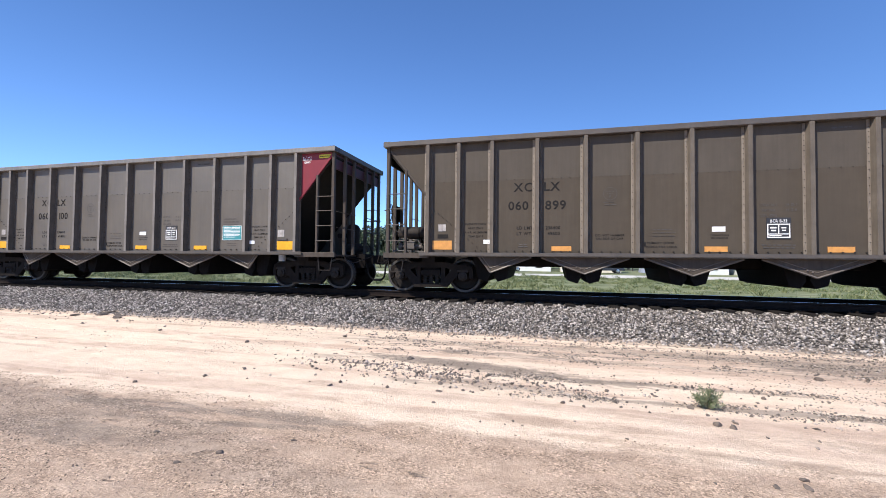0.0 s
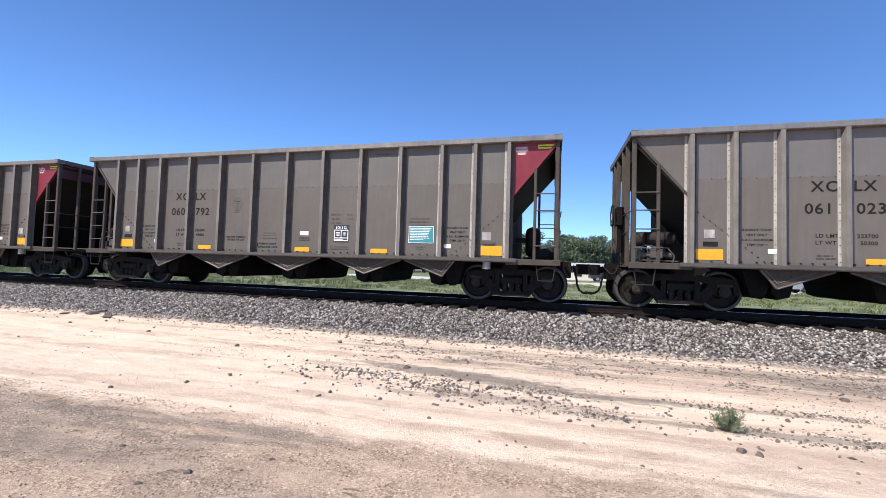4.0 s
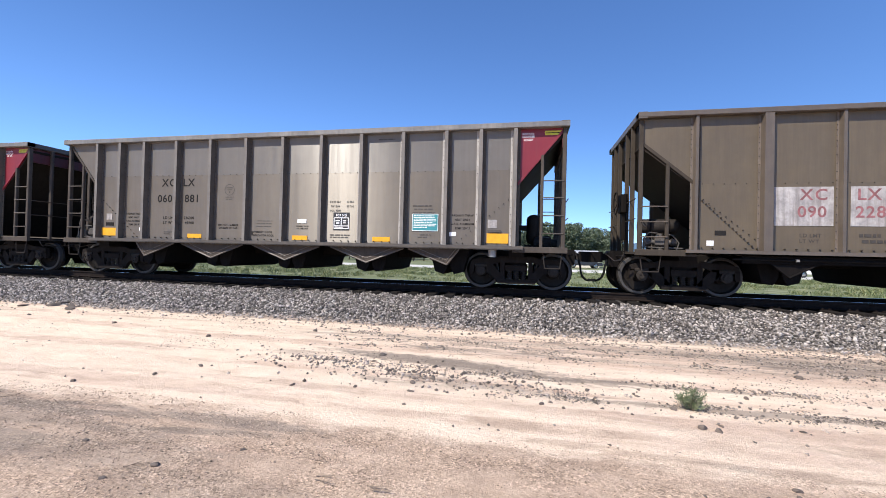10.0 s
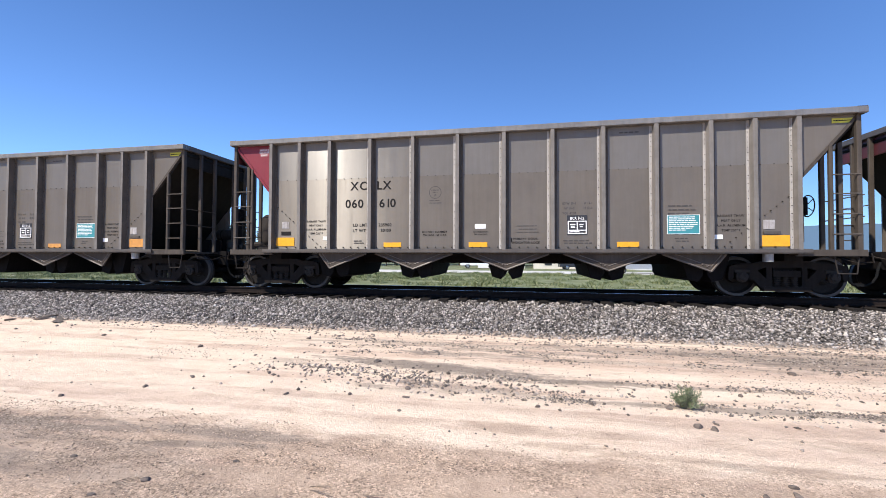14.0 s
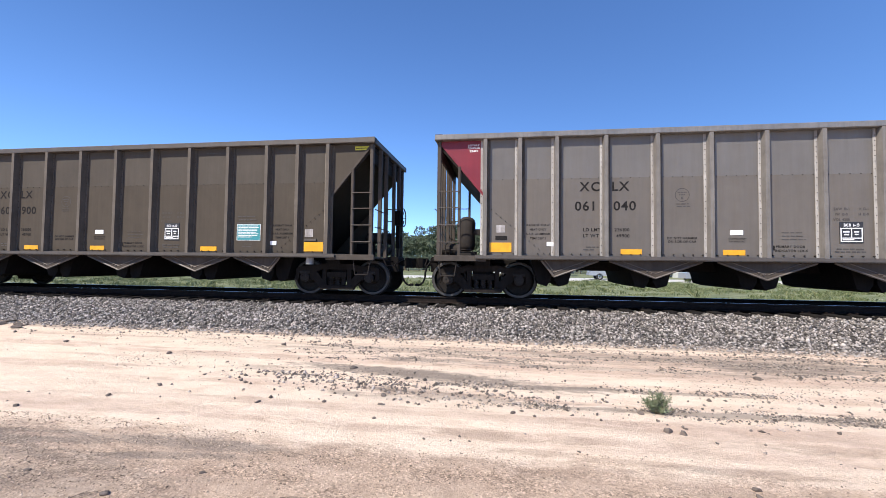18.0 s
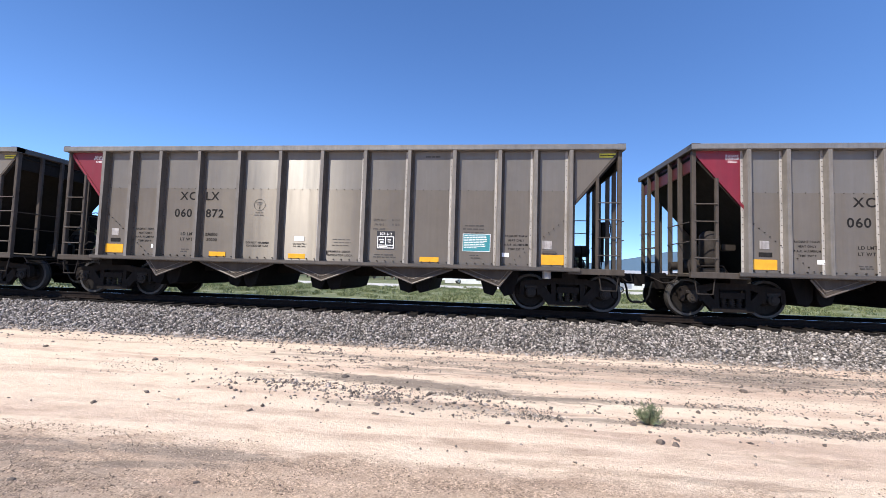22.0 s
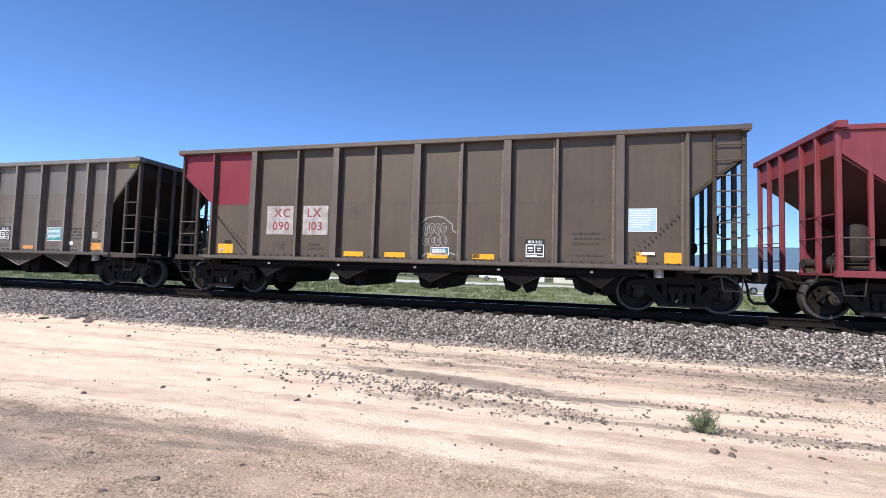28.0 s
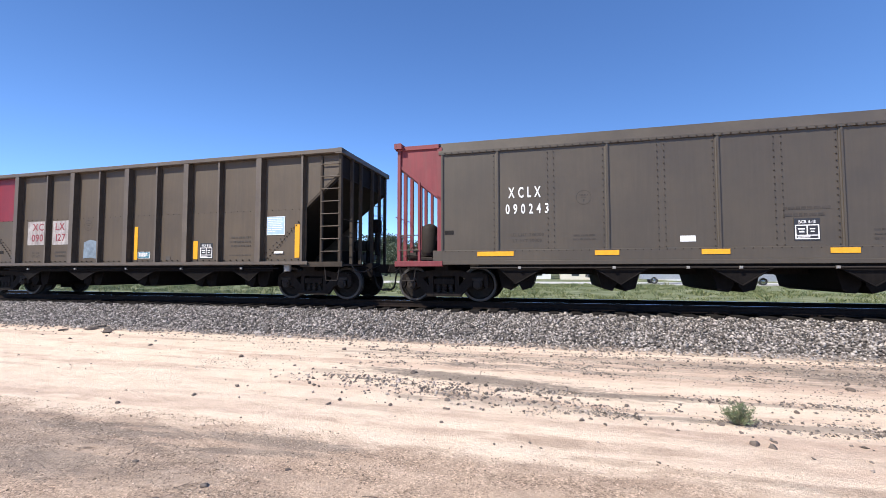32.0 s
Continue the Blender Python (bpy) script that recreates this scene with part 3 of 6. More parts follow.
ROCK_V = np.array([(0, 0, 1), (0.95, 0.1, 0.05), (0.05, 1, -0.05), (-1, -0.05, 0.1), (-0.1, -0.95, 0), (0, 0, -1)], float)
ROCK_F = [(0, 1, 2), (0, 2, 3), (0, 3, 4), (0, 4, 1), (5, 2, 1), (5, 3, 2), (5, 4, 3), (5, 1, 4)]


def rocks(name, centres, sizes, material, squash=0.75):
    """Many angular stones in one mesh, each its own turned and skewed lump."""
    n = len(centres)
    ang = rng.uniform(0, 6.283, n)
    tilt = rng.uniform(-0.7, 0.7, n)
    v = np.repeat(ROCK_V[None], n, 0) * rng.uniform(0.6, 1.25, (n, 6, 1)) * rng.uniform(0.75, 1.3, (n, 1, 3))
    v[:, :, 2] *= squash
    ct, st = np.cos(tilt)[:, None], np.sin(tilt)[:, None]
    x, z = v[:, :, 0] * ct + v[:, :, 2] * st, -v[:, :, 0] * st + v[:, :, 2] * ct
    ca, sa = np.cos(ang)[:, None], np.sin(ang)[:, None]
    w = np.stack([x * ca - v[:, :, 1] * sa, x * sa + v[:, :, 1] * ca, z], 2) * np.asarray(sizes)[:, None, None] + np.asarray(centres)[:, None, :]
    f = (np.array(ROCK_F)[None] + (np.arange(n) * 6)[:, None, None]).reshape(-1, 3)
    me = bpy.data.meshes.new(name)
    me.vertices.add(n * 6)
    me.vertices.foreach_set("co", w.reshape(-1))
    me.loops.add(len(f) * 3)
    me.loops.foreach_set("vertex_index", f.reshape(-1))
    me.polygons.add(len(f))
    me.polygons.foreach_set("loop_start", np.arange(len(f)) * 3)
    me.materials.append(material)
    me.update(calc_edges=True)
    return new(name, me)


def bed_height(y):
    """Cross section of the ballast."""
    d = abs(y - YC)
    top, half = 0.36, YC - SHOULDER
    foot = YC - TOE
    if d <= half:
        return top
    return max(-0.03, top - (top + 0.02) * ((d - half) / (foot - half)) ** 0.92)


def make_ballast():
    ys = [TOE - 0.15 + i * 0.15 for i in range(47)]
    ys = [y for y in ys if abs(y - YC) < YC - TOE + 0.2]
    xs = [-900, -300, -120, -60] + [-40 + i * 2.0 for i in range(36)] + [60, 200, 900]
    v = [(x, y, bed_height(y) - 0.02) for y in ys for x in xs]
    nx = len(xs)
    f = [(j * nx + i, j * nx + i + 1, (j + 1) * nx + i + 1, (j + 1) * nx + i) for j in range(len(ys) - 1) for i in range(nx - 1)]
    me = bpy.data.meshes.new("ballast_bed")
    me.from_pydata(v, [], f)
    me.materials.append(BED)
    tagged(new("ballast_bed", me), "grey bed of crushed stone carrying the track", "ballast", kind="structure")
    n = 78000
    x = rng.uniform(-26, 15, n)
    y = TOE - 0.35 + (SHOULDER - TOE + 0.75) * rng.uniform(0, 1, n) ** 0.93
    keep = rng.uniform(0, 1, n) < np.clip((y - (TOE - 0.35)) / 0.5, 0.05, 1)
    x, y = x[keep], y[keep]
    z = np.array([bed_height(q) for q in y]) + rng.uniform(-0.016, 0.022, len(y))
    ob = rocks("ballast_stones", np.stack([x, y, np.maximum(z, 0.0)], 1), rng.gamma(6, 0.0033, len(y)) + 0.008, BALLAST)
    tagged(ob, "loose angular grey crushed ballast stones", "ballast", kind="stuff")
    n = 14000
    x = np.concatenate([rng.uniform(-70, -26, n // 2), rng.uniform(-26, 14, n // 2)])
    y = np.concatenate([rng.uniform(TOE, SHOULDER + 0.1, n // 2), rng.uniform(YC + 1.1, 2 * YC - TOE, n // 2)])
    z = np.array([bed_height(q) for q in y])
    ob = rocks("ballast_stones", np.stack([x, y, z], 1), rng.uniform(0.03, 0.06, len(y)), BALLAST)
    tagged(ob, "loose angular grey crushed ballast stones", "ballast", kind="stuff")


# timber and rust tones, darkened to carry the shade under the train
TIE = matt(plain("creosoted_timber", (0.02, 0.017, 0.015), 0.9, spread=0.4, scale=5, relief=0.6))
RAIL_STEEL = matt(plain("rusted_rail_side", (0.018, 0.013, 0.011), 0.8, 0.0, spread=0.3))
RAIL_TOP = plain("worn_rail_head", (0.42, 0.40, 0.38), 0.25, 1.0)


def make_track():
    track = tagged(empty("railway_track"), "straight railway track with dark timber ties and steel rails", "railway track", kind="structure")
    for sd in (-1, 1):
        y = YC + sd * 0.755
        h = 0.175
        ring = [(-0.07, -h), (0.07, -h), (0.07, -h + 0.012), (0.012, -h + 0.035), (0.012, -0.05), (0.036, -0.04), (0.036, -0.004), (-0.036, -0.004), (-0.036, -0.04), (-0.012, -0.05), (-0.012, -h + 0.035), (-0.07, -h + 0.012)]
        r = part("rail", Shape().prism([(y + a, RAIL + b) for a, b in ring], 0, -900, 900), RAIL_STEEL, track)
        part("rail_head", Shape().prism([(y - 0.035, RAIL - 0.004), (y + 0.035, RAIL - 0.004), (y + 0.028, RAIL), (y - 0.028, RAIL)], 0, -900, 900), RAIL_TOP, r, "bright worn running surface")
    me = Shape().chamfer(-0.115, 0.115, -1.30, 1.30, -0.17, 0.0, 0.012).mesh("tie", TIE)
    cl = Shape().box(-0.1, 0.1, -0.83, -0.66, 0.0, 0.012)
    for s in (-0.07, 0.07):
        cl.box(s - 0.02, s + 0.02, -0.86, -0.83, 0, 0.04).box(s - 0.02, s + 0.02, -0.66, -0.64, 0, 0.04)
    plate_me = cl.mesh("tie_plate", RAIL_STEEL)
    r = random.Random(4)
    for i in range(150):
        ob = part("tie", me, TIE, track, at=(-48 + i * 0.495 + r.uniform(-0.02, 0.02), YC + r.uniform(-0.05, 0.05), RAIL - 0.188 + r.uniform(-0.012, 0.004)))
        ob.rotation_euler.z = r.uniform(-0.012, 0.012)
        if 62 < i < 126:
            part("tie_plate", plate_me, RAIL_STEEL, ob)


def strewn():
    """Loose stones on the dirt: a long drift of gravel, scattered lumps and a few marked ones."""
    pts, sz = [], []

    near, near_sz = [], []

    def drop(x, y, s, fine=False):
        (near if fine else pts).append((x, y, lumps(x, y) + s * 0.25))
        (near_sz if fine else sz).append(s)

    r = random.Random(11)
    def clump(x, y, a=1.3, b=4.0):
        return noise.noise((x * a, y * b, 2.0)) + 0.5 * noise.noise((x * a * 3, y * b * 2.5, 7.0))

    for _ in range(15000):                                # drift running past the weed
        x = r.uniform(-0.4, 8.0)
        y = 4.58 + 0.03 * (x - 1) + r.gauss(0, 0.11) + 0.04 * math.sin(1.7 * x)
        if clump(x, y) > r.uniform(-0.1, 0.35):
            drop(x, y, r.choice((0.004, 0.005, 0.007, 0.009, 0.014)) * r.uniform(0.7, 1.3))
    for _ in range(26000):                                # ragged rows of grit nearer the ballast
        x = r.uniform(-3.5, 9.0)
        row, wide = r.choice(((5.25, 0.05), (6.18, 0.10), (6.6, 0.2), (7.1, 0.16), (7.25, 0.25)))
        y = row + 0.02 * (x - 1) + r.gauss(0, wide) + 0.04 * math.sin(1.1 * x + row)
        if clump(x, y, 0.9, 3.0) > r.uniform(-0.05, 0.4):
            drop(x, y, r.choice((0.005, 0.007, 0.009, 0.013, 0.018)) * r.uniform(0.7, 1.3))
    for _ in range(330):
        x = r.uniform(-4.0, 7.0)
        drop(x, 4.80 - 0.04 * x + r.gauss(0, 0.3), r.choice((0.012, 0.02, 0.028)) * r.uniform(0.6, 1.2))
    for _ in range(950):                                  # denser heap left of the middle
        x = r.gauss(-1.3, 1.0)
        y = 4.95 - 0.14 * (x + 1.3) + r.gauss(0, 0.22)
        drop(x, y, r.choice((0.007, 0.009, 0.012, 0.017, 0.026)) * r.uniform(0.7, 1.25))
    for _ in range(700):                                  # second strip nearer the ballast
        x, y = r.uniform(-3.0, 9.0), r.gauss(5.35, 0.14) if r.random() < 0.4 else r.gauss(6.6, 0.5)
        drop(x, y, r.choice((0.006, 0.009, 0.014)) * r.uniform(0.7, 1.4))
    for _ in range(26000):                                # fine grit over the sand below the ballast
        x, y = r.uniform(-9, 8), 8.0 - 2.9 * r.random() ** 1.3
        if clump(x, y, 0.5, 2.4) > r.uniform(-0.25, 0.45) - 0.04 * x:
            drop(x, y, r.choice((0.004, 0.005, 0.007, 0.010)) * r.uniform(0.7, 1.3))
    for _ in range(1500):                                 # spill at the foot of the ballast
        drop(r.uniform(-20, 12), TOE - abs(r.gauss(0, 0.45)), r.uniform(0.012, 0.035))
    for _ in range(60000):                                # fine gravel close by
        x, y = r.uniform(-8, 6), 3.4 - 2.0 * abs(r.gauss(0, 0.55))
        if clump(x, y, 1.0, 2.2) > r.uniform(-0.3, 0.4) + 0.10 * (x + 1.5):
            drop(x, y, r.choice((0.0022, 0.003, 0.0035, 0.0045, 0.007)) * r.uniform(0.7, 1.3), True)
    for _ in range(260):
        drop(r.uniform(-14, 9), r.uniform(3.4, 7.5), r.uniform(0.006, 0.022))
    ob = rocks("gravel", np.array(pts), np.array(sz), STONE, 0.7)
    tagged(ob, "loose brown and grey gravel strewn over dirt", "gravel", kind="stuff")
    ob = rocks("fine_gravel", np.array(near), np.array(near_sz), PEBBLE, 0.7)
    tagged(ob, "fine tan and brown grit on trodden dirt", "gravel", kind="stuff")
    near_stones = [(1.51, 3.99, 0.074), (1.61, 3.95, 0.066), (1.68, 4.08, 0.034), (1.70, 3.06, 0.044), (1.66, 2.94, 0.052), (1.46, 2.89, 0.034), (-0.22, 3.48, 0.024), (-0.37, 3.46, 0.018), (0.15, 4.19, 0.04), (0.72, 4.24, 0.03),
                   (0.64, 3.41, 0.026), (1.09, 2.84, 0.018), (1.42, 4.44, 0.054), (1.51, 4.26, 0.035), (1.92, 4.36, 0.032), (3.34, 6.0, 0.071), (-0.44, 5.35, 0.036), (0.24, 4.27, 0.033), (2.0, 4.71, 0.034), (2.33, 5.07, 0.048)]
    far_stones = [(-2.0, 5.62, 0.085), (-1.26, 4.55, 0.062), (-1.19, 4.22, 0.046), (-1.14, 3.82, 0.034), (-1.81, 4.21, 0.05), (-2.45, 4.04, 0.045), (-4.15, 3.98, 0.05), (-3.24, 2.53, 0.042), (-2.62, 2.16, 0.031), (-2.43, 2.36, 0.05), (-9.87, 6.5, 0.06),
                  (-7.49, 6.28, 0.06), (-3.72, 6.83, 0.075), (-3.34, 7.21, 0.065), (-3.93, 5.61, 0.042), (-0.94, 4.36, 0.044), (-0.82, 4.33, 0.036), (-4.7, 3.51, 0.05), (-2.0, 2.68, 0.032), (-5.14, 5.91, 0.075)]
    for i, (x, y, wide) in enumerate(near_stones + far_stones):
        ob = boulder("stone", wide * 0.56, 0.62, i, DARK_STONE)
        ob.location = (x, y, lumps(x, y) + wide * 0.10)
        tagged(ob, "dark brown stone lying on sandy dirt", "stone", "loose stones on the dirt")
    for i, (x, y, wide) in enumerate(((-11.06, 7.77, 0.20), (-10.2, 7.50, 0.22), (-11.6, 7.52, 0.16), (-11.31, 8.10, 0.24), (-10.7, 7.86, 0.18), (-10.45, 7.72, 0.13))):
        ob = boulder("stone", wide * 0.55, 0.30, 60 + i, DARK_STONE)
        ob.location = (x, y, wide * 0.07)
        tagged(ob, "flat dark rubble slab at the foot of the ballast", "stone", "rubble slabs")


def boulder(name, size, squash, seed, material):
    """One broken stone: a rough ball cut by a few flat breaks."""
    r = np.random.default_rng(300 + seed)
    bm = bmesh.new()
    bmesh.ops.create_icosphere(bm, subdivisions=2, radius=1.0)
    planes = [(Vector(r.normal(size=3)).normalized(), r.uniform(0.45, 0.8)) for _ in range(9)]
    stretch = (r.uniform(0.9, 1.25), r.uniform(0.7, 0.95), squash)
    turn = Matrix.Rotation(r.uniform(0, 6.28), 3, "Z")
    for v in bm.verts:
        p = v.co.copy()
        for n, d in planes:
            k = p.dot(n) - d
            if k > 0:
                p -= n * k
        p += Vector(r.normal(0, 0.025, 3))
        v.co = turn @ Vector((p.x * stretch[0], p.y * stretch[1], p.z * stretch[2])) * size * 1.35
    me = bpy.data.meshes.new(name)
    bm.to_mesh(me)
    bm.free()
    me.materials.append(material)
    return new(name, me)


def leaf_material(name, a, b2, c):
    m, n, b = shader(name, 0.6)
    g = n.nodes.new("ShaderNodeNewGeometry")
    n.links.new(ramp(n, g.outputs["Random Per Island"], [(0.0, a), (0.5, b2), (1.0, c)]), b.inputs["Base Color"])
    return m


LEAF = leaf_material("weed_leaf", (0.08, 0.105, 0.05), (0.14, 0.17, 0.085), (0.25, 0.27, 0.16))
GRASS = leaf_material("grass_blade", (0.055, 0.082, 0.028), (0.115, 0.145, 0.052), (0.27, 0.27, 0.13))
TREE_LEAF = leaf_material("tree_leaf", (0.05, 0.072, 0.036), (0.085, 0.11, 0.06), (0.14, 0.165, 0.10))
BARK = plain("bark", (0.10, 0.075, 0.055), 0.9, spread=0.3, scale=4, relief=0.6)
TWIG = plain("dry_twig", (0.20, 0.15, 0.11), 0.9, spread=0.3)


def quads(name, centres, dirs, widths, material):
    """Thin leaf blades: each a kite from its foot along dirs."""
    c, d, w = np.asarray(centres, float), np.asarray(dirs, float), np.asarray(widths, float)[:, None]
    n = len(c)
    side = np.cross(d, rng.normal(size=(n, 3)))
    side /= np.linalg.norm(side, axis=1)[:, None] + 1e-9
    v = np.stack([c, c + d * 0.5 + side * w, c + d, c + d * 0.5 - side * w], 1).reshape(-1, 3)
    me = bpy.data.meshes.new(name)
    me.vertices.add(4 * n)
    me.vertices.foreach_set("co", v.reshape(-1))
    me.loops.add(4 * n)
    me.loops.foreach_set("vertex_index", np.arange(4 * n))
    me.polygons.add(n)
    me.polygons.foreach_set("loop_start", np.arange(n) * 4)
    me.materials.append(material)
    me.update(calc_edges=True)
    return me


def make_weed():
    weed = tagged(empty("weed"), "small bushy green weed growing in the dirt", "weed")
    weed.location = (1.60, 4.52, lumps(1.6, 4.52))
    c, d = [], []
    stems = Shape()
    for i in range(46):
        a, e = rng.uniform(0, 6.283), rng.uniform(0.55, 1.5)
        L = rng.uniform(0.10, 0.17) + 0.07 * math.sin(e) * rng.uniform(0.2, 1.0)
        tip = np.array([math.cos(a) * math.cos(e), math.sin(a) * math.cos(e), math.sin(e)]) * L
        stems.tube((0, 0, -0.01), tuple(tip), 0.003, 5, 0.001)
        for _ in range(58):
            t = rng.uniform(0.2, 1.06)
            c.append(tip * t + rng.normal(0, 0.009, 3))
            q = tip / L * 0.9 + rng.normal(0, 0.6, 3)
            d.append(q / np.linalg.norm(q) * rng.uniform(0.014, 0.032))
    c = np.array(c)
    c[:, 2] = np.maximum(c[:, 2], 0.004)
    part("stems", stems, TWIG, weed)
    part("leaves", quads("leaves", c, d, rng.uniform(0.0022, 0.0048, len(c)), LEAF), LEAF, weed)


def make_twigs():
    for x, y, a in ((-1.32, 2.47, 0.2), (-3.9, 2.6, 0.1), (-0.9, 2.45, -0.3), (-2.6, 2.3, 0.9)):
        s = Shape()
        r = random.Random(int(x * 100))
        for k in range(4):
            b = a + r.uniform(-0.6, 0.6)
            p = (r.uniform(-0.05, 0.05), r.uniform(-0.04, 0.04), 0.01)
            q = (p[0] + 0.13 * math.cos(b), p[1] + 0.10 * math.sin(b), 0.012 + r.uniform(0, 0.015))
            s.tube(p, q, 0.003, 5, 0.001)
        ob = new("twig", s.mesh("twig", TWIG))
        ob.location = (x, y, lumps(x, y))
        tagged(ob, "dry brown broken twig lying on dirt", "twig", "twigs")


def make_grass():
    n = 6600
    x, y = rng.uniform(-60, 40, n), 17.6 + 23.0 * rng.uniform(0, 1, n) ** 0.85
    dense = np.array([noise.noise((a * 0.22, b * 0.35, 1.0)) for a, b in zip(x, y)])
    keep = rng.uniform(-0.45, 0.35, n) < dense
    x, y = x[keep], y[keep]
    per = 34
    X, Y = np.repeat(x, per), np.repeat(y, per)
    tall = np.repeat(rng.uniform(0.08, 0.26, len(x)) * (1 + 0.9 * (rng.uniform(0, 1, len(x)) > 0.9)), per)
    m = len(X)
    c = np.stack([X + rng.normal(0, 0.16, m), Y + rng.normal(0, 0.16, m), np.zeros(m) - 0.01], 1)
    d = np.stack([rng.normal(0, 0.6, m), rng.normal(0, 0.6, m), np.ones(m)], 1) * (tall * rng.uniform(0.5, 1.1, m))[:, None]
    ob = new("grass", quads("grass", c, d, rng.uniform(0.008, 0.022, m), GRASS))
    tagged(ob, "rough green weeds and dry grass in the field", "grass", kind="stuff")


def make_tree(x, y, height, spread, seed):
    r = np.random.default_rng(seed)
    tree = tagged(empty("tree"), "broad dark green leafy tree beyond the field", "tree", "trees beyond the road")
    tree.location = (x, y, 0)
    s = Shape().tube((0, 0, -0.1), (0.1, 0, height * 0.45), height * 0.035, 8, height * 0.02)
    clumps = []
    for i in range(9):
        a, e = r.uniform(0, 6.283), r.uniform(0.3, 1.2)
        L = height * r.uniform(0.28, 0.45)
        p = (0.05, 0, height * r.uniform(0.25, 0.45))
        q = (p[0] + spread * 0.7 * math.cos(a) * math.cos(e), spread * 0.7 * math.sin(a) * math.cos(e), p[2] + L * math.sin(e))
        s.tube(p, q, height * 0.014, 6, height * 0.005)
        clumps.append(q)
    part("trunk", s, BARK, tree)
    for i in range(26):
        a, k = r.uniform(0, 6.283), math.sqrt(r.uniform(0, 1))
        clumps.append((spread * 0.85 * k * math.cos(a), spread * 0.85 * k * math.sin(a), height * (0.30 + 0.62 * r.uniform(0, 1) * (1 - 0.45 * k * k))))
    c, d = [], []
    for p in clumps:
        rad = spread * r.uniform(0.22, 0.36)
        g = r.normal(0, 1, (240, 3))
        g /= np.linalg.norm(g, axis=1)[:, None]
        pos = np.array(p) + g * rad * r.uniform(0.55, 1.05, (240, 1)) * (1, 1, 0.8)
        c.append(pos)
        q = g + r.normal(0, 0.7, (240, 3))
        d.append(q / np.linalg.norm(q, axis=1)[:, None] * r.uniform(0.20, 0.42, (240, 1)) * (height / 9))
    c, d = np.concatenate(c), np.concatenate(d)
    c[:, 2] = np.maximum(c[:, 2], 0.5)
    part("crown", quads("crown", c, d, r.uniform(0.08, 0.18, len(c)) * height / 9, TREE_LEAF), TREE_LEAF, tree)


def at_bearing(deg, dist):
    """A spot seen from the camera's stand: degrees left of straight across the track."""
    a = radians(deg)
    return -math.sin(a) * dist, math.cos(a) * dist


ASPHALT = plain("pale_gravel_road", (0.52, 0.49, 0.44), 0.9, spread=0.12, scale=0.6, relief=0.2)
GLASS = plain("car_glass", (0.03, 0.035, 0.04), 0.08)
TYRE = plain("tyre", (0.02, 0.02, 0.02), 0.8)
CHROME = plain("bright_trim", (0.6, 0.6, 0.6), 0.2, 1.0)
CARPAINT = {"silver": plain("silver_car_paint", (0.50, 0.51, 0.53), 0.3, 0.6), "white": plain("white_car_paint", (0.78, 0.78, 0.77), 0.3), "red": plain("red_car_paint", (0.50, 0.03, 0.03), 0.3), "dark": plain("dark_car_paint", (0.03, 0.033, 0.04), 0.25)}


def make_vehicle(x, y, colour, kind, turn=0):
    name = "pickup_truck" if kind == "pickup" else "parked_car"
    car = tagged(empty(name), f"{colour} {'pickup truck' if kind == 'pickup' else 'car'} standing on the pale road across the field", "vehicle", "vehicles beyond the field")
    car.location, car.rotation_euler.z = (x, y, 0.03), radians(turn)
    L = 2.75 if kind == "pickup" else 2.3
    p = CARPAINT[colour]
    if kind == "pickup":
        ring = [(-L, 0.45), (-L, 0.95), (-0.55, 1.0), (1.15, 1.0), (L - 0.1, 0.9), (L, 0.45)]
        cab = [(-0.55, 0.98), (-0.35, 1.75), (0.75, 1.75), (1.35, 1.0)]
    else:
        ring = [(-L, 0.35), (-L, 0.85), (-1.6, 0.92), (1.1, 0.92), (L - 0.1, 0.72), (L, 0.35)]
        cab = [(-1.75, 0.90), (-1.3, 1.45), (0.45, 1.45), (1.2, 0.9)]
    part("body", Shape().prism(ring, 1, -0.92, 0.92), p, car)
    part("cabin", Shape().prism(cab, 1, -0.80, 0.80), p, car)
    (a0, b0), (a1, b1), (a2, b2), (a3, b3) = cab
    for sd in (-1, 1):
        part("window", Shape().prism([(a0 + 0.18, b0 + 0.08), (a1 + 0.08, b1 - 0.12), (a2 - 0.06, b2 - 0.12), (a3 - 0.30, b3 + 0.08)], 1, min(sd * 0.80, sd * 0.812), max(sd * 0.80, sd * 0.812)), GLASS, car)
    for ex in (-1, 1):
        for sd in (-1, 1):
            w = part("wheel", Shape().lathe([(-0.1, 0.0), (-0.1, 0.33), (0.1, 0.33), (0.1, 0.0)], 1, 18, (0, 0, 0)), TYRE, car, at=(ex * L * 0.62, sd * 0.82, 0.33))
            part("rim", Shape().lathe([(sd * 0.10, 0.2), (sd * 0.11, 0.2), (sd * 0.115, 0.0)], 1, 14), CHROME, w)


def make_building(x, y, w, d, h, wall, turn=0):
    b = tagged(empty("warehouse"), "low pale metal building beyond the field", "building", "buildings beyond the field")
    b.location, b.rotation_euler.z = (x, y, 0), radians(turn)
    part("wall", Shape().box(-w / 2, w / 2, -d / 2, d / 2, 0, h), wall, b)
    part("roof", Shape().prism([(-d / 2 - 0.3, h), (d / 2 + 0.3, h), (0, h + d * 0.16)], 0, -w / 2 - 0.3, w / 2 + 0.3), GREY_ROOF, b)
    n = max(2, int(w / 3.2))
    for i in range(n):
        cx = -w / 2 + (i + 0.5) * w / n
        win = part("window", Shape().box(cx - 0.5, cx + 0.5, -d / 2 - 0.04, -d / 2, h * 0.35, h * 0.7), DARK if i % 3 else GLASS, b)


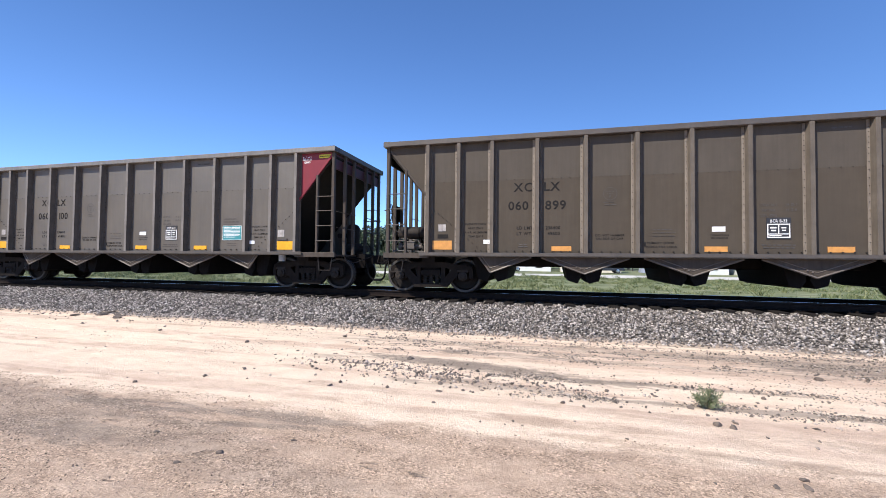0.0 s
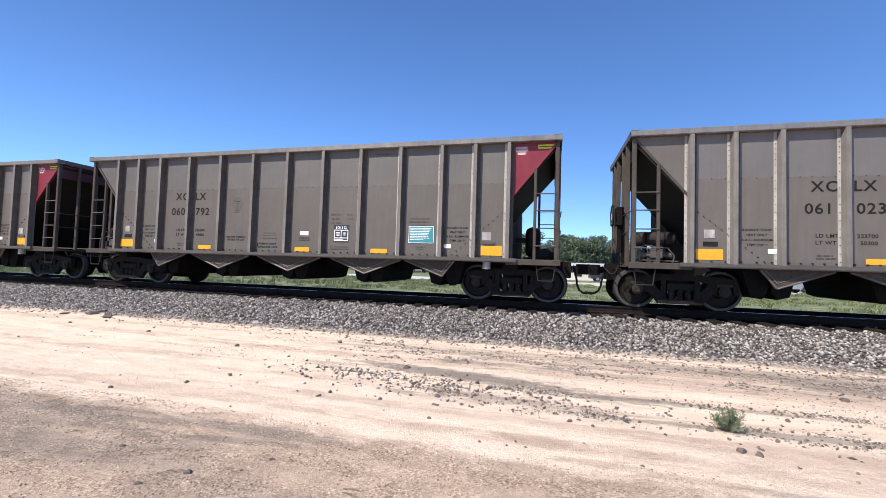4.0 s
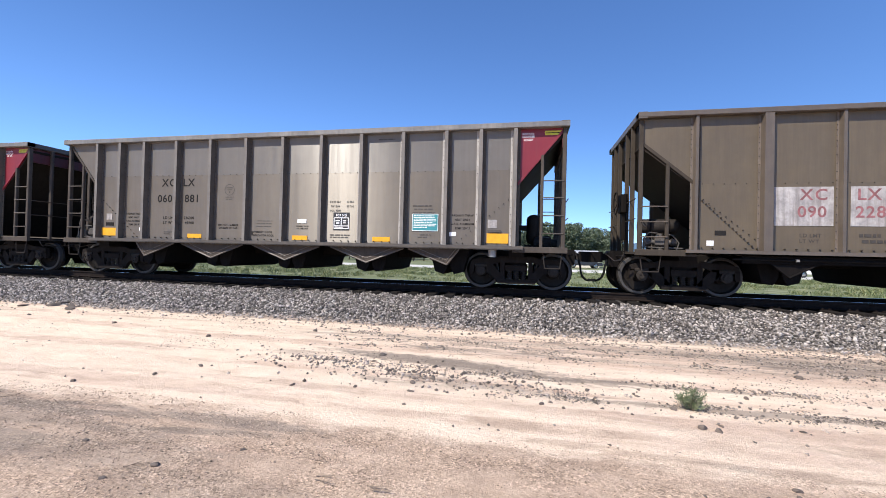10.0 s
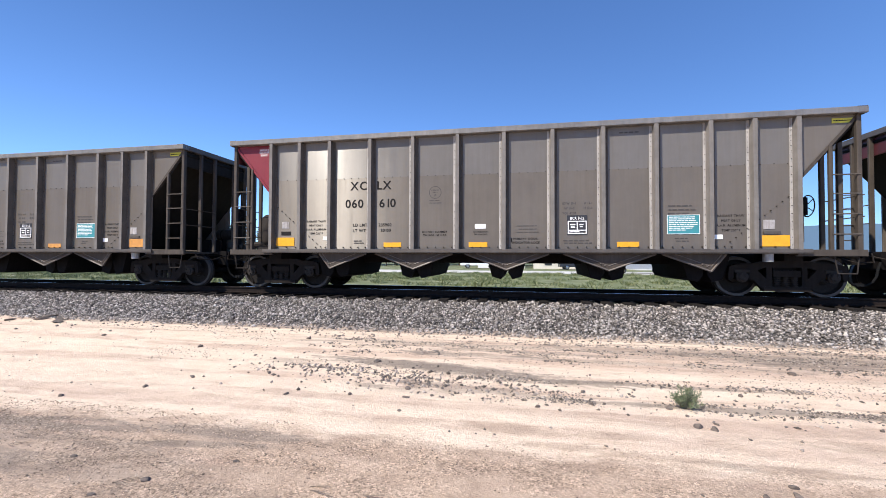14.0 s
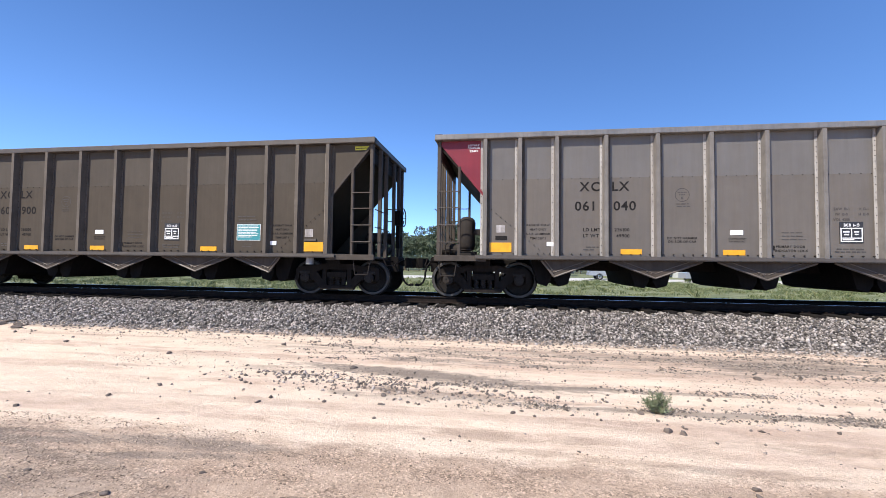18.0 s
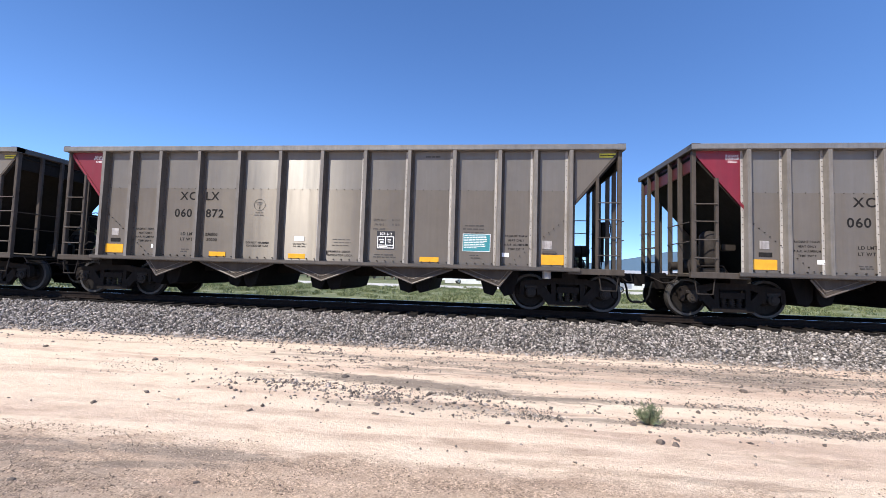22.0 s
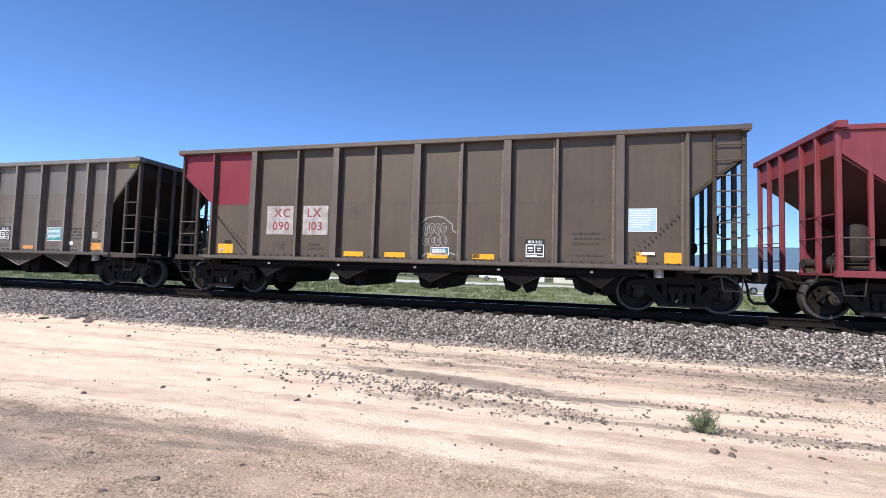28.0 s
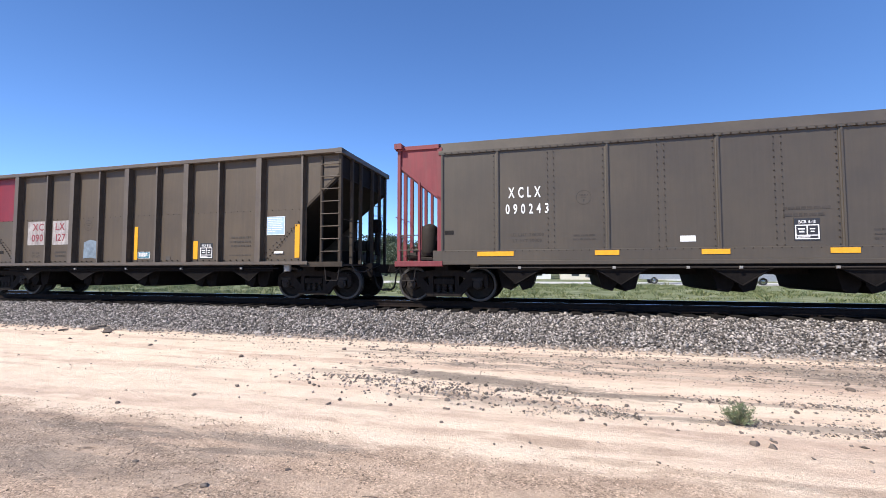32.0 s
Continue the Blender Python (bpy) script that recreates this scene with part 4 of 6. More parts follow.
PALE_WALL = plain("pale_metal_wall", (0.66, 0.66, 0.64), 0.5, spread=0.06, scale=0.8)
CREAM_WALL = plain("cream_wall", (0.62, 0.57, 0.48), 0.6, spread=0.06, scale=0.8)
GREY_ROOF = plain("grey_roof", (0.36, 0.36, 0.37), 0.5, spread=0.08, scale=0.8)
# air haze is put into the ridge's blue base colour
HILL = plain("haze_blue_ridge", (0.10, 0.165, 0.25), 1.0, spread=0.06, scale=0.004)


def make_distance():
    s = Shape().box(-600, 600, 41.0, 49.0, -0.05, 0.03)
    tagged(new("road", s.mesh("road", ASPHALT)), "pale gravel road across the field", "road", kind="structure")
    for deg, dist, colour, kind, turn in ((-14.5, 46, "silver", "pickup", 178), (-24.5, 46.5, "silver", "car", 0), (4.2, 68, "red", "car", 20), (5.9, 60, "white", "pickup", 10), (-7.0, 58, "dark", "car", 5), (-27.5, 52, "white", "car", 0)):
        make_vehicle(*at_bearing(deg, dist), colour, kind, turn)
    make_building(*at_bearing(-16.5, 64), 7, 6, 1.7, PALE_WALL)
    make_building(*at_bearing(-5.0, 64), 8, 6, 1.5, CREAM_WALL)
    make_building(*at_bearing(-24.0, 64), 7, 6, 1.7, PALE_WALL)
    make_building(*at_bearing(2.8, 66), 7, 6, 1.5, PALE_WALL)
    r = random.Random(3)
    spots = [(15.8, 9.0), (10.8, 9.8), (8.6, 11.4), (6.4, 11.6), (4.4, 10.4), (2.2, 9.8), (0.2, 8.2), (-2.0, 9.4), (-4.1, 10.0), (-6.1, 9.6), (-8.0, 8.8), (-9.8, 8.0), (-11.4, 6.6), (24, 9.8), (22.2, 10.6), (20, 9.0), (17.5, 8.0), (13.4, 9.2), (27, 8.5), (30, 9.5), (34, 8), (39, 9), (45, 9.5), (52, 9)]
    for i, (deg, h) in enumerate(spots):
        dist = r.uniform(86, 98)
        x, y = at_bearing(deg, dist)
        make_tree(x, y, h * dist / 92, h * 0.42, 40 + i)
    for i in range(26):
        x, y = at_bearing(26 - i * 1.45, r.uniform(74, 82))
        make_tree(x, y, r.uniform(2.2, 3.6), r.uniform(2.0, 3.0), 90 + i)
    # far ridges
    bearing = (-80, -45, -30, -22, -16, -12.5, -10, -5, 20, 80)
    rise = (2.2, 3.2, 3.6, 3.3, 2.45, 1.75, 1.45, 1.2, 0.8, 0.6)
    for k, (dist, share) in enumerate(((2600, 0.62), (3300, 1.0))):
        pts = []
        for i in range(321):
            deg = 80 - i * 0.5
            a = radians(deg)
            e = share * float(np.interp(deg, bearing, rise)) + 0.22 * noise.noise((i * 0.09, k * 5.0, 0)) + 0.09 * noise.noise((i * 0.31, k * 5.0, 2.0))
            pts.append((-math.sin(a) * dist, math.cos(a) * dist, dist * math.tan(radians(max(0.2, e)))))
        s = Shape()
        for p, q in zip(pts, pts[1:]):
            s.add([(p[0], p[1], -5), (q[0], q[1], -5), q, p], [(0, 1, 2, 3)])
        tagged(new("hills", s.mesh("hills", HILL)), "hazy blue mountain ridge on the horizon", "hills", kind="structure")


make_ground()
make_ballast()
make_track()
strewn()
make_weed()
make_twigs()
make_grass()
make_distance()


# ---------------------------------------------------------------- freight cars: shared parts
# a car's space: x along the track, near side at -y, z = 0 on the rails
SIDE = 1.56             # half width at the side sheets


def make_truck(parent, x, mirror):
    """One two-axle truck: bolster > side frames, springs, bearing caps, wheelsets."""
    s = Shape().chamfer(-0.22, 0.22, -1.0, 1.0, 0.46, 0.72, 0.03).tube((0, 0, 0.7), (0, 0, 0.86), 0.2, 14)
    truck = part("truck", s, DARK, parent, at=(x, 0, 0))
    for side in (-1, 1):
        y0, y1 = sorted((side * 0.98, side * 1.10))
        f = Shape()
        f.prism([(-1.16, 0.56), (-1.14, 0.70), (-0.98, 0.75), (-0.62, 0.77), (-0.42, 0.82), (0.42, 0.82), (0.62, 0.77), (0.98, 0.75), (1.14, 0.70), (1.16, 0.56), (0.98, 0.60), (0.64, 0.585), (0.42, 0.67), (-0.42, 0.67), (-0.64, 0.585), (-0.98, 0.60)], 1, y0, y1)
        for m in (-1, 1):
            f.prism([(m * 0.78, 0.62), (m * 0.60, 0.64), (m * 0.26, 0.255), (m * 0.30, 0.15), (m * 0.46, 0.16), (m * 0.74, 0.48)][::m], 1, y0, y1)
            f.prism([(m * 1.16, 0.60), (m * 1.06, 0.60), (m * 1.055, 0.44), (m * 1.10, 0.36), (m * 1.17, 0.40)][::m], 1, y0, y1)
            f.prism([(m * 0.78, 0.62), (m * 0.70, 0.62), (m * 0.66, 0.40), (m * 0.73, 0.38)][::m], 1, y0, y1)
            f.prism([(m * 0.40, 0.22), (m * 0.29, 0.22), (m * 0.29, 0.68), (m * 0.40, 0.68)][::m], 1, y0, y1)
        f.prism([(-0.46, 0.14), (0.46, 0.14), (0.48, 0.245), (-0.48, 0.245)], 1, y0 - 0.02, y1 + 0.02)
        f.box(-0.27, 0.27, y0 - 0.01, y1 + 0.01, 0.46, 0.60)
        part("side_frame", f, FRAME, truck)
        if side < 0:
            sp = Shape().tube((0, side * 1.04, 0.235), (0, side * 1.04, 0.46), 0.05, 8)
            for k in range(5):
                sp.lathe([(-0.012, 0.066), (0.0, 0.078), (0.012, 0.066)], 2, 10, (0, side * 1.04, 0.26 + k * 0.044))
            coil = sp.mesh("spring", GREY_PART)
            for i in (-1, 0, 1):
                part("spring", coil, GREY_PART, truck, at=(i * 0.17, 0, 0))
        else:
            part("spring_block", Shape().chamfer(-0.25, 0.25, 0.97, 1.11, 0.235, 0.46, 0.03), UNDER, truck)
        for e in (-1, 1):
            b = Shape().lathe([(0.0, 0.0), (0.0, 0.125), (-side * -0.05, 0.125), (side * 0.06, 0.085), (side * 0.085, 0.085), (side * 0.085, 0.0)], 1, 16, (e * 0.89, side * 1.08, 0.457))
            b.chamfer(e * 0.89 - 0.15, e * 0.89 + 0.15, min(side * 0.97, side * 1.12), max(side * 0.97, side * 1.12), 0.545, 0.63, 0.02)
            for k in range(3):
                a = 0.5 + k * 2.0944
                b.tube((e * 0.89 + 0.055 * math.cos(a), side * 1.16, 0.457 + 0.055 * math.sin(a)), (e * 0.89 + 0.055 * math.cos(a), side * 1.185, 0.457 + 0.055 * math.sin(a)), 0.018, 6)
            part("bearing_cap", b, GREY_PART, truck)
    for e in (-1, 1):
        ax = part("wheelset", Shape().tube((0, -1.12, 0), (0, 1.12, 0), 0.075, 10), DARK, truck, at=(e * 0.89, 0, 0.457))
        for side in (-1, 1):
            o = side
            prof = [(o * 0.66, 0.12), (o * 0.68, 0.14), (o * 0.715, 0.36), (o * 0.675, 0.40), (o * 0.675, 0.485), (o * 0.70, 0.485), (o * 0.715, 0.462), (o * 0.815, 0.455), (o * 0.82, 0.445), (o * 0.82, 0.39), (o * 0.745, 0.355), (o * 0.735, 0.17), (o * 0.80, 0.14), (o * 0.80, 0.075)]
            w = Shape().lathe(prof, 1, 32)
            for k in range(3):
                a = k * 2.0944
                w.box(0.24 * math.cos(a) - 0.02, 0.24 * math.cos(a) + 0.02, min(o * 0.74, o * 0.755), max(o * 0.74, o * 0.755), 0.24 * math.sin(a) - 0.02, 0.24 * math.sin(a) + 0.02)
            part("wheel", w, WHEEL, ax, smooth=False)
            part("tread", Shape().lathe([(o * 0.815, 0.392), (o * 0.823, 0.392), (o * 0.823, 0.449), (o * 0.812, 0.457), (o * 0.722, 0.4645), (o * 0.722, 0.45)], 1, 32), TREAD, ax, "bright polished running surface")
    return truck


def make_running_gear(car):
    for x in (-6.19, 6.19):
        make_truck(car, x, x > 0)
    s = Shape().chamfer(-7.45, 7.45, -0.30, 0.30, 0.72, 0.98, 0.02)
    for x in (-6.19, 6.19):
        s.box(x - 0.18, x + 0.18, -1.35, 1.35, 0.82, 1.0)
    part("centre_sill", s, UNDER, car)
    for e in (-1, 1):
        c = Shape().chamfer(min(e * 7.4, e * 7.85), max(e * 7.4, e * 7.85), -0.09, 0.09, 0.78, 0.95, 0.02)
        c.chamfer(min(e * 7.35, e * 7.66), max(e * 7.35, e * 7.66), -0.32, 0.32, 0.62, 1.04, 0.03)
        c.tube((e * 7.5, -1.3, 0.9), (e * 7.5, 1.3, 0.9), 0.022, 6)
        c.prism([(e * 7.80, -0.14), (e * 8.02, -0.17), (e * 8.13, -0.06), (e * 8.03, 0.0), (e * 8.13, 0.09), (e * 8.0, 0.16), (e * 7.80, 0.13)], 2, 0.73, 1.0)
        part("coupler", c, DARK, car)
        h = Shape()
        pts = [(e * 7.74, -0.42, 0.80), (e * 7.79, -0.42, 0.62), (e * 7.81, -0.40, 0.46), (e * 7.86, -0.37, 0.34), (e * 7.95, -0.34, 0.265), (e * 8.03, -0.32, 0.25), (e * 8.095, -0.31, 0.262)]
        h.bent(pts, 0.027, 8).chamfer(min(e * 8.0, e * 8.09), max(e * 8.0, e * 8.09), -0.36, -0.27, 0.23, 0.30, 0.015)
        part("uncoupling_lever", Shape().bent([(e * 7.55, -1.45, 0.98), (e * 7.62, -1.40, 0.80), (e * 7.66, -0.9, 0.78), (e * 7.70, -0.2, 0.92), (e * 7.74, 0.0, 0.96)], 0.014, 6), GREY_PART, car)
        part("brake_hose", h, RUBBER, car)


def rungs(car, x0, x1, y, zs, material, r=0.014):
    me = Shape().tube((min(x0, x1), 0, 0), (max(x0, x1), 0, 0), r, 6).mesh("ladder_rung", material)
    for z in zs:
        part("ladder_rung", me, material, car, at=(0, y, z))


def make_ends(car, H, rail_mat, sheet_mat, red_end, red_mat, slope_z, stile_x, rung_zs, end_rib_z, low_rungs=None):
    """Sloped end sheets, end posts, ladders, platforms and brake gear of both ends. H: body height; slope_z: heights of the slope line at the corner and at the outer rib."""
    zc, zr = slope_z
    plain_rail = rail_mat
    grade = (zc - zr) / (7.24 - 6.13)
    for e in (-1, 1):
        red, rail_mat = e == red_end, plain_rail
        steps = low_rungs if low_rungs and e < 0 else rung_zs
        face = red_mat if red else sheet_mat
        # the slope sheet from the top of the end down to the floor
        x_low = 7.24 - (zc - 1.12) / grade
        s = Shape()
        p = [(e * 7.24, zc), (e * x_low, 1.12), (e * (x_low - 0.02), 1.10), (e * 7.28, zc - 0.06)]
        s.add([(x, y, z) for y in (-SIDE + 0.02, SIDE - 0.02) for x, z in p], [(0, 1, 5, 4), (1, 2, 6, 5), (2, 3, 7, 6), (3, 0, 4, 7), (0, 3, 2, 1), (4, 5, 6, 7)])
        # steel cars: the end turned from the sun gets the shade-toned sheet
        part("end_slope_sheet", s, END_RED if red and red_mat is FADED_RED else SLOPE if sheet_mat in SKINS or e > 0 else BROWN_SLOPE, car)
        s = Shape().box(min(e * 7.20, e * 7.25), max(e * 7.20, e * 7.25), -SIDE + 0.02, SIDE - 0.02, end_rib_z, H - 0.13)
        # plain end sheets carry the same painted-in shade
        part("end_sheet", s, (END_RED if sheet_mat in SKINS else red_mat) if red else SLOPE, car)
        part("end_top_chord", Shape().chamfer(min(e * 7.16, e * 7.36), max(e * 7.16, e * 7.36), -1.71, 1.71, H - 0.14, H + 0.005, 0.012), red_mat if red and sheet_mat not in SKINS else rail_mat, car)
        rail_mat = red_mat if red and red_mat is FADED_RED else ALU_POST if red_mat is RED and sheet_mat in SKINS else BROWN_POST
        post = Shape().chamfer(-0.045, 0.045, -0.05, 0.05, 1.0, H - 0.14, 0.01)
        corner = post.mesh("corner_post", rail_mat)
        inner = Shape().chamfer(-0.05, 0.05, -0.035, 0.035, 1.0, H - 0.14, 0.01).mesh("end_post", rail_mat)
        for sd in (-1, 1):
            part("corner_post", corner, rail_mat, car, at=(e * 7.26, sd * (SIDE + 0.0), 0))
            for y in (0.98, 0.42):
                part("end_post", inner, rail_mat, car, at=(e * 7.30, sd * y, 0))
            # side plate over the slope
            y0, y1 = sorted((sd * (SIDE - 0.03), sd * SIDE))
            ring = [(e * 6.13, zr + 0.03), (e * 7.24, zc + 0.03), (e * 7.24, H - 0.13), (e * 6.13, H - 0.13)]
            part("end_side_plate", Shape().prism(ring, 1, y0, y1), face if sd < 0 or red else sheet_mat, car)
            edge = Shape()
            edge.prism([(e * 6.13, zr - 0.04), (e * 7.22, zc - 0.04), (e * 7.22, zc + 0.05), (e * 6.13, zr + 0.05)], 1, y0 - 0.02, y1 + 0.02)
            part("slope_edge_angle", edge, face if red else rail_mat, car)
            # stile and rungs
            zt = zr + grade * (stile_x - 6.13)
            part("ladder_stile", Shape().chamfer(e * stile_x - 0.035, e * stile_x + 0.035, sd * SIDE - 0.04, sd * SIDE + 0.04, 1.0, zt if len(steps) < 6 else H - 0.14, 0.01), rail_mat, car)
            rungs(car, e * stile_x, e * 7.26, sd * (SIDE + 0.055), steps, plain_rail if sheet_mat in SKINS else BROWN_RIB)
            st = Shape().bent([(e * 6.80, sd * 1.56, 1.0), (e * 6.86, sd * 1.58, 0.56), (e * 7.20, sd * 1.58, 0.56), (e * 7.26, sd * 1.56, 1.0)], 0.014, 6)
            if sd < 0:
                part("sill_step", st, GREY_PART, car)
        part("end_platform", Shape().box(min(e * 6.1, e * 7.34), max(e * 6.1, e * 7.34), -1.58, 1.58, 0.955, 1.0).chamfer(min(e * 6.1, e * 7.36), max(e * 6.1, e * 7.36), -1.64, -1.56, 0.92, 1.06, 0.01), rail_mat, car)
        for sd, z in ((-1, 1.75), (-1, 2.2), (1, 1.75), (1, 2.2)):
            part("grab_iron", Shape().tube((e * 7.36, sd * 0.42, z), (e * 7.36, sd * 1.56, z), 0.013, 6), rail_mat, car)
    make_brake_gear(car, red_end)


def make_brake_gear(car, red_end):
    """Tank end and hand-brake end; a car that runs the other way round has both turned about."""
    u = -1 if red_end > 0 else 1

    def put(name, shape, material, label="", smooth=False):
        shape.v = [(u * x, u * y, z) for x, y, z in shape.v]
        part(name, shape, material, car, label, smooth=smooth)

    # tank end
    tank = Shape().lathe([(-0.46, 0.0), (-0.43, 0.12), (-0.38, 0.19), (-0.30, 0.22), (0.30, 0.22), (0.38, 0.19), (0.43, 0.12), (0.46, 0.0)], 2, 22, (-6.62, -0.95, 1.62))
    put("air_reservoir", tank, GREY_PART, "dark cylindrical steel air tank", True)
    put("tank_bracket", Shape().chamfer(-6.42, -6.12, -1.12, -0.78, 1.60, 1.74, 0.02).chamfer(-6.90, -6.36, -1.15, -0.75, 1.0, 1.17, 0.02), GREY_PART)
    put("brake_cylinder", Shape().lathe([(-0.42, 0.0), (-0.42, 0.10), (-0.16, 0.11), (-0.14, 0.17), (0.34, 0.17), (0.36, 0.0)], 0, 16, (-6.95, -0.55, 1.22)), GREY_PART)
    put("valve_piping", Shape().bent([(-7.14, -1.1, 1.0), (-7.16, -1.1, 1.32), (-7.06, -1.08, 1.44), (-6.86, -1.05, 1.42)], 0.016, 6).bent([(-7.2, -1.3, 1.20), (-6.5, -1.3, 1.22), (-6.3, -1.2, 1.0)], 0.014, 6), GREY_PART)
    # hand-brake end
    put("brake_housing", Shape().chamfer(7.34, 7.50, 0.36, 0.76, 1.98, 2.42, 0.04).chamfer(7.36, 7.46, 0.46, 0.66, 1.30, 1.98, 0.02), DARK)
    bw = Shape().lathe([(-0.016, 0.27), (0.0, 0.286), (0.016, 0.27), (0.0, 0.254), (-0.016, 0.27)], 0, 22, (7.58, 0.55, 2.22))
    for k in range(5):
        a = k * 1.2566
        bw.tube((7.54, 0.55, 2.22), (7.58, 0.55 + 0.27 * math.cos(a), 2.22 + 0.27 * math.sin(a)), 0.011, 5)
    put("brake_wheel", bw, UNDER)
    put("brake_chain_rod", Shape().bent([(7.42, 0.56, 1.30), (7.40, 0.56, 1.02), (7.0, 0.5, 0.92)], 0.014, 6), UNDER)
    put("air_tank", Shape().lathe([(-0.46, 0.0), (-0.44, 0.12), (-0.38, 0.17), (0.38, 0.17), (0.44, 0.12), (0.46, 0.0)], 0, 18, (6.72, 0.98, 1.62)), GREY_PART, "horizontal dark steel air tank", True)
    put("tank_strap", Shape().lathe([(-0.02, 0.176), (0.02, 0.176)], 0, 18, (6.52, 0.98, 1.62)).lathe([(-0.02, 0.176), (0.02, 0.176)], 0, 18, (6.92, 0.98, 1.62)).chamfer(6.48, 6.56, 0.9, 1.06, 1.0, 1.46, 0.01).chamfer(6.88, 6.96, 0.9, 1.06, 1.0, 1.46, 0.01), DARK)
    valve = Shape().chamfer(6.60, 6.86, 1.05, 1.30, 1.14, 1.38, 0.04).tube((6.73, 1.18, 1.05), (6.73, 1.18, 1.44), 0.07, 10).tube((6.5, 1.2, 1.24), (7.0, 1.2, 1.24), 0.055, 10)
    valve.lathe([(-0.05, 0.0), (-0.05, 0.10), (0.05, 0.10), (0.05, 0.0)], 0, 12, (7.02, 1.2, 1.24)).lathe([(-0.05, 0.0), (-0.05, 0.085), (0.05, 0.085), (0.05, 0.0)], 0, 12, (6.45, 1.2, 1.24))
    put("control_valve", valve, PIPE)
    put("valve_piping", Shape().bent([(7.10, 1.30, 1.0), (7.12, 1.32, 1.30), (7.0, 1.30, 1.46), (6.8, 1.26, 1.44)], 0.017, 6).bent([(6.42, 1.28, 1.0), (6.36, 1.30, 1.22), (6.5, 1.30, 1.40), (6.66, 1.26, 1.42)], 0.015, 6).bent([(7.2, 1.36, 1.12), (6.3, 1.36, 1.10)], 0.016, 6).bent([(7.05, 1.2, 1.60), (7.18, 1.28, 1.70), (7.20, 1.34, 1.30), (7.16, 1.36, 1.0)], 0.014, 6), PIPE)
    put("equipment_box", Shape().chamfer(6.25, 6.62, 0.2, 0.7, 1.0, 1.42, 0.03), DARK)


def make_side(car, ribs, wide, H, chord, seam, rib_mesh, wide_mesh, sheet_mat, rail_mat, panel_mats=None, red_rib=None):
    """Side sheets, one per bay, with ribs, rivets, top chord and side sill, on both sides."""
    rv = Shape()
    for sd in (-1, 1):
        y0, y1 = sorted((sd * (SIDE - 0.03), sd * SIDE))
        if sd > 0:
            part("side_sheet", Shape().box(ribs[0], ribs[-1], y0, y1, 1.05, H - chord), sheet_mat, car)
        for a, b in zip(ribs, ribs[1:]) if sd < 0 else ():
            up, low = (panel_mats or {}).get((a, sd), (UPPER.get(sheet_mat, sheet_mat), sheet_mat))
            part("side_sheet", Shape().box(a, b, y0, y1, 1.05, seam), low, car)
            part("side_sheet", Shape().box(a, b, y0 + 0.004, y1 + 0.004, seam, H - chord), up, car)
            n = int((b - a - 0.3) / 0.19)
            for i in range(n + 1):
                x = a + 0.15 + (b - a - 0.3) * i / max(n, 1)
                rv.rivet(x, sd * SIDE, seam, 0.0095, 0.010, sd)
                rv.rivet(x, sd * SIDE, 1.12, 0.016, 0.02, sd)
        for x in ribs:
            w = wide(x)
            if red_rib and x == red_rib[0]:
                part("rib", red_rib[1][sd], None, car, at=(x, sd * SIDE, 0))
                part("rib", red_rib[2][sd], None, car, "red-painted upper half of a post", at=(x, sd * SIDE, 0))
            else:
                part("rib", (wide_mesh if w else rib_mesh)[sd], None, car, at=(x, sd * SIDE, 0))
            off = 0.135 if w else 0.088
            bolts = [1.16 + (H - 2.0) * i / 12 for i in range(13)] + [H - 0.72 + i * 0.11 for i in range(5)]
            for z in bolts:
                for e in (-off, off):
                    rv.rivet(x + e, sd * (SIDE + 0.008), z, 0.0085, 0.010, sd)
        for e in (-1, 1):
            for i in range(12):
                rv.rivet(e * (5.98 - i * 0.112), sd * SIDE, 2.18 - i * 0.095, 0.013, 0.016, sd)
        part("top_chord", Shape().chamfer(-7.36, 7.36, min(sd * 1.50, sd * 1.715), max(sd * 1.50, sd * 1.715), H - chord, H, 0.015), rail_mat if sheet_mat is ALU_DULL or sheet_mat not in SKINS else ALU_CHORD, car)
        part("side_sill", Shape().box(-6.35, 6.35, min(sd * 1.3, sd * 1.70), max(sd * 1.3, sd * 1.70), 0.975, 1.0).box(-6.35, 6.35, min(sd * 1.665, sd * 1.70), max(sd * 1.665, sd * 1.70), 0.975, 1.075), rail_mat, car)
    tagged(part("rivets", rv, RIVET, car), kind="stuff")
    part("hopper_floor", Shape().box(-5.0, 5.0, -SIDE + 0.03, SIDE - 0.03, 1.0, 1.06), DARK, car)


def rib_shape(half, flange, depth, H, sd, foot=1.06):
    """A pressed hat-section post with riveted flanges and a tapered foot."""
    s = Shape()
    ring = [(-half - flange, 0), (-half - flange, 0.008), (-half, 0.008), (-half + 0.02, depth), (half - 0.02, depth), (half, 0.008), (half + flange, 0.008), (half + flange, 0)]
    ring = [(x, sd * y) for x, y in ring]
    return s.prism(ring, 2, foot, H)


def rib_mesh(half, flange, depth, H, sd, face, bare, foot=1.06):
    """The post: bare-metal flange on the sunward side; dirt and the rib's shade coloured in on the other."""
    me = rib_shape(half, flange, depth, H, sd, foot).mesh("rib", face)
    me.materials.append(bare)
    me.materials.append(FLANGE_SHADE if face in (ALU_RIB, DULL_RIB) else BROWN_FLANGE_SHADE)
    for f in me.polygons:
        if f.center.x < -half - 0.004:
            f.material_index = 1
        # flank and flange away from the sun: shade painted in
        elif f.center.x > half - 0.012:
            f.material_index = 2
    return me


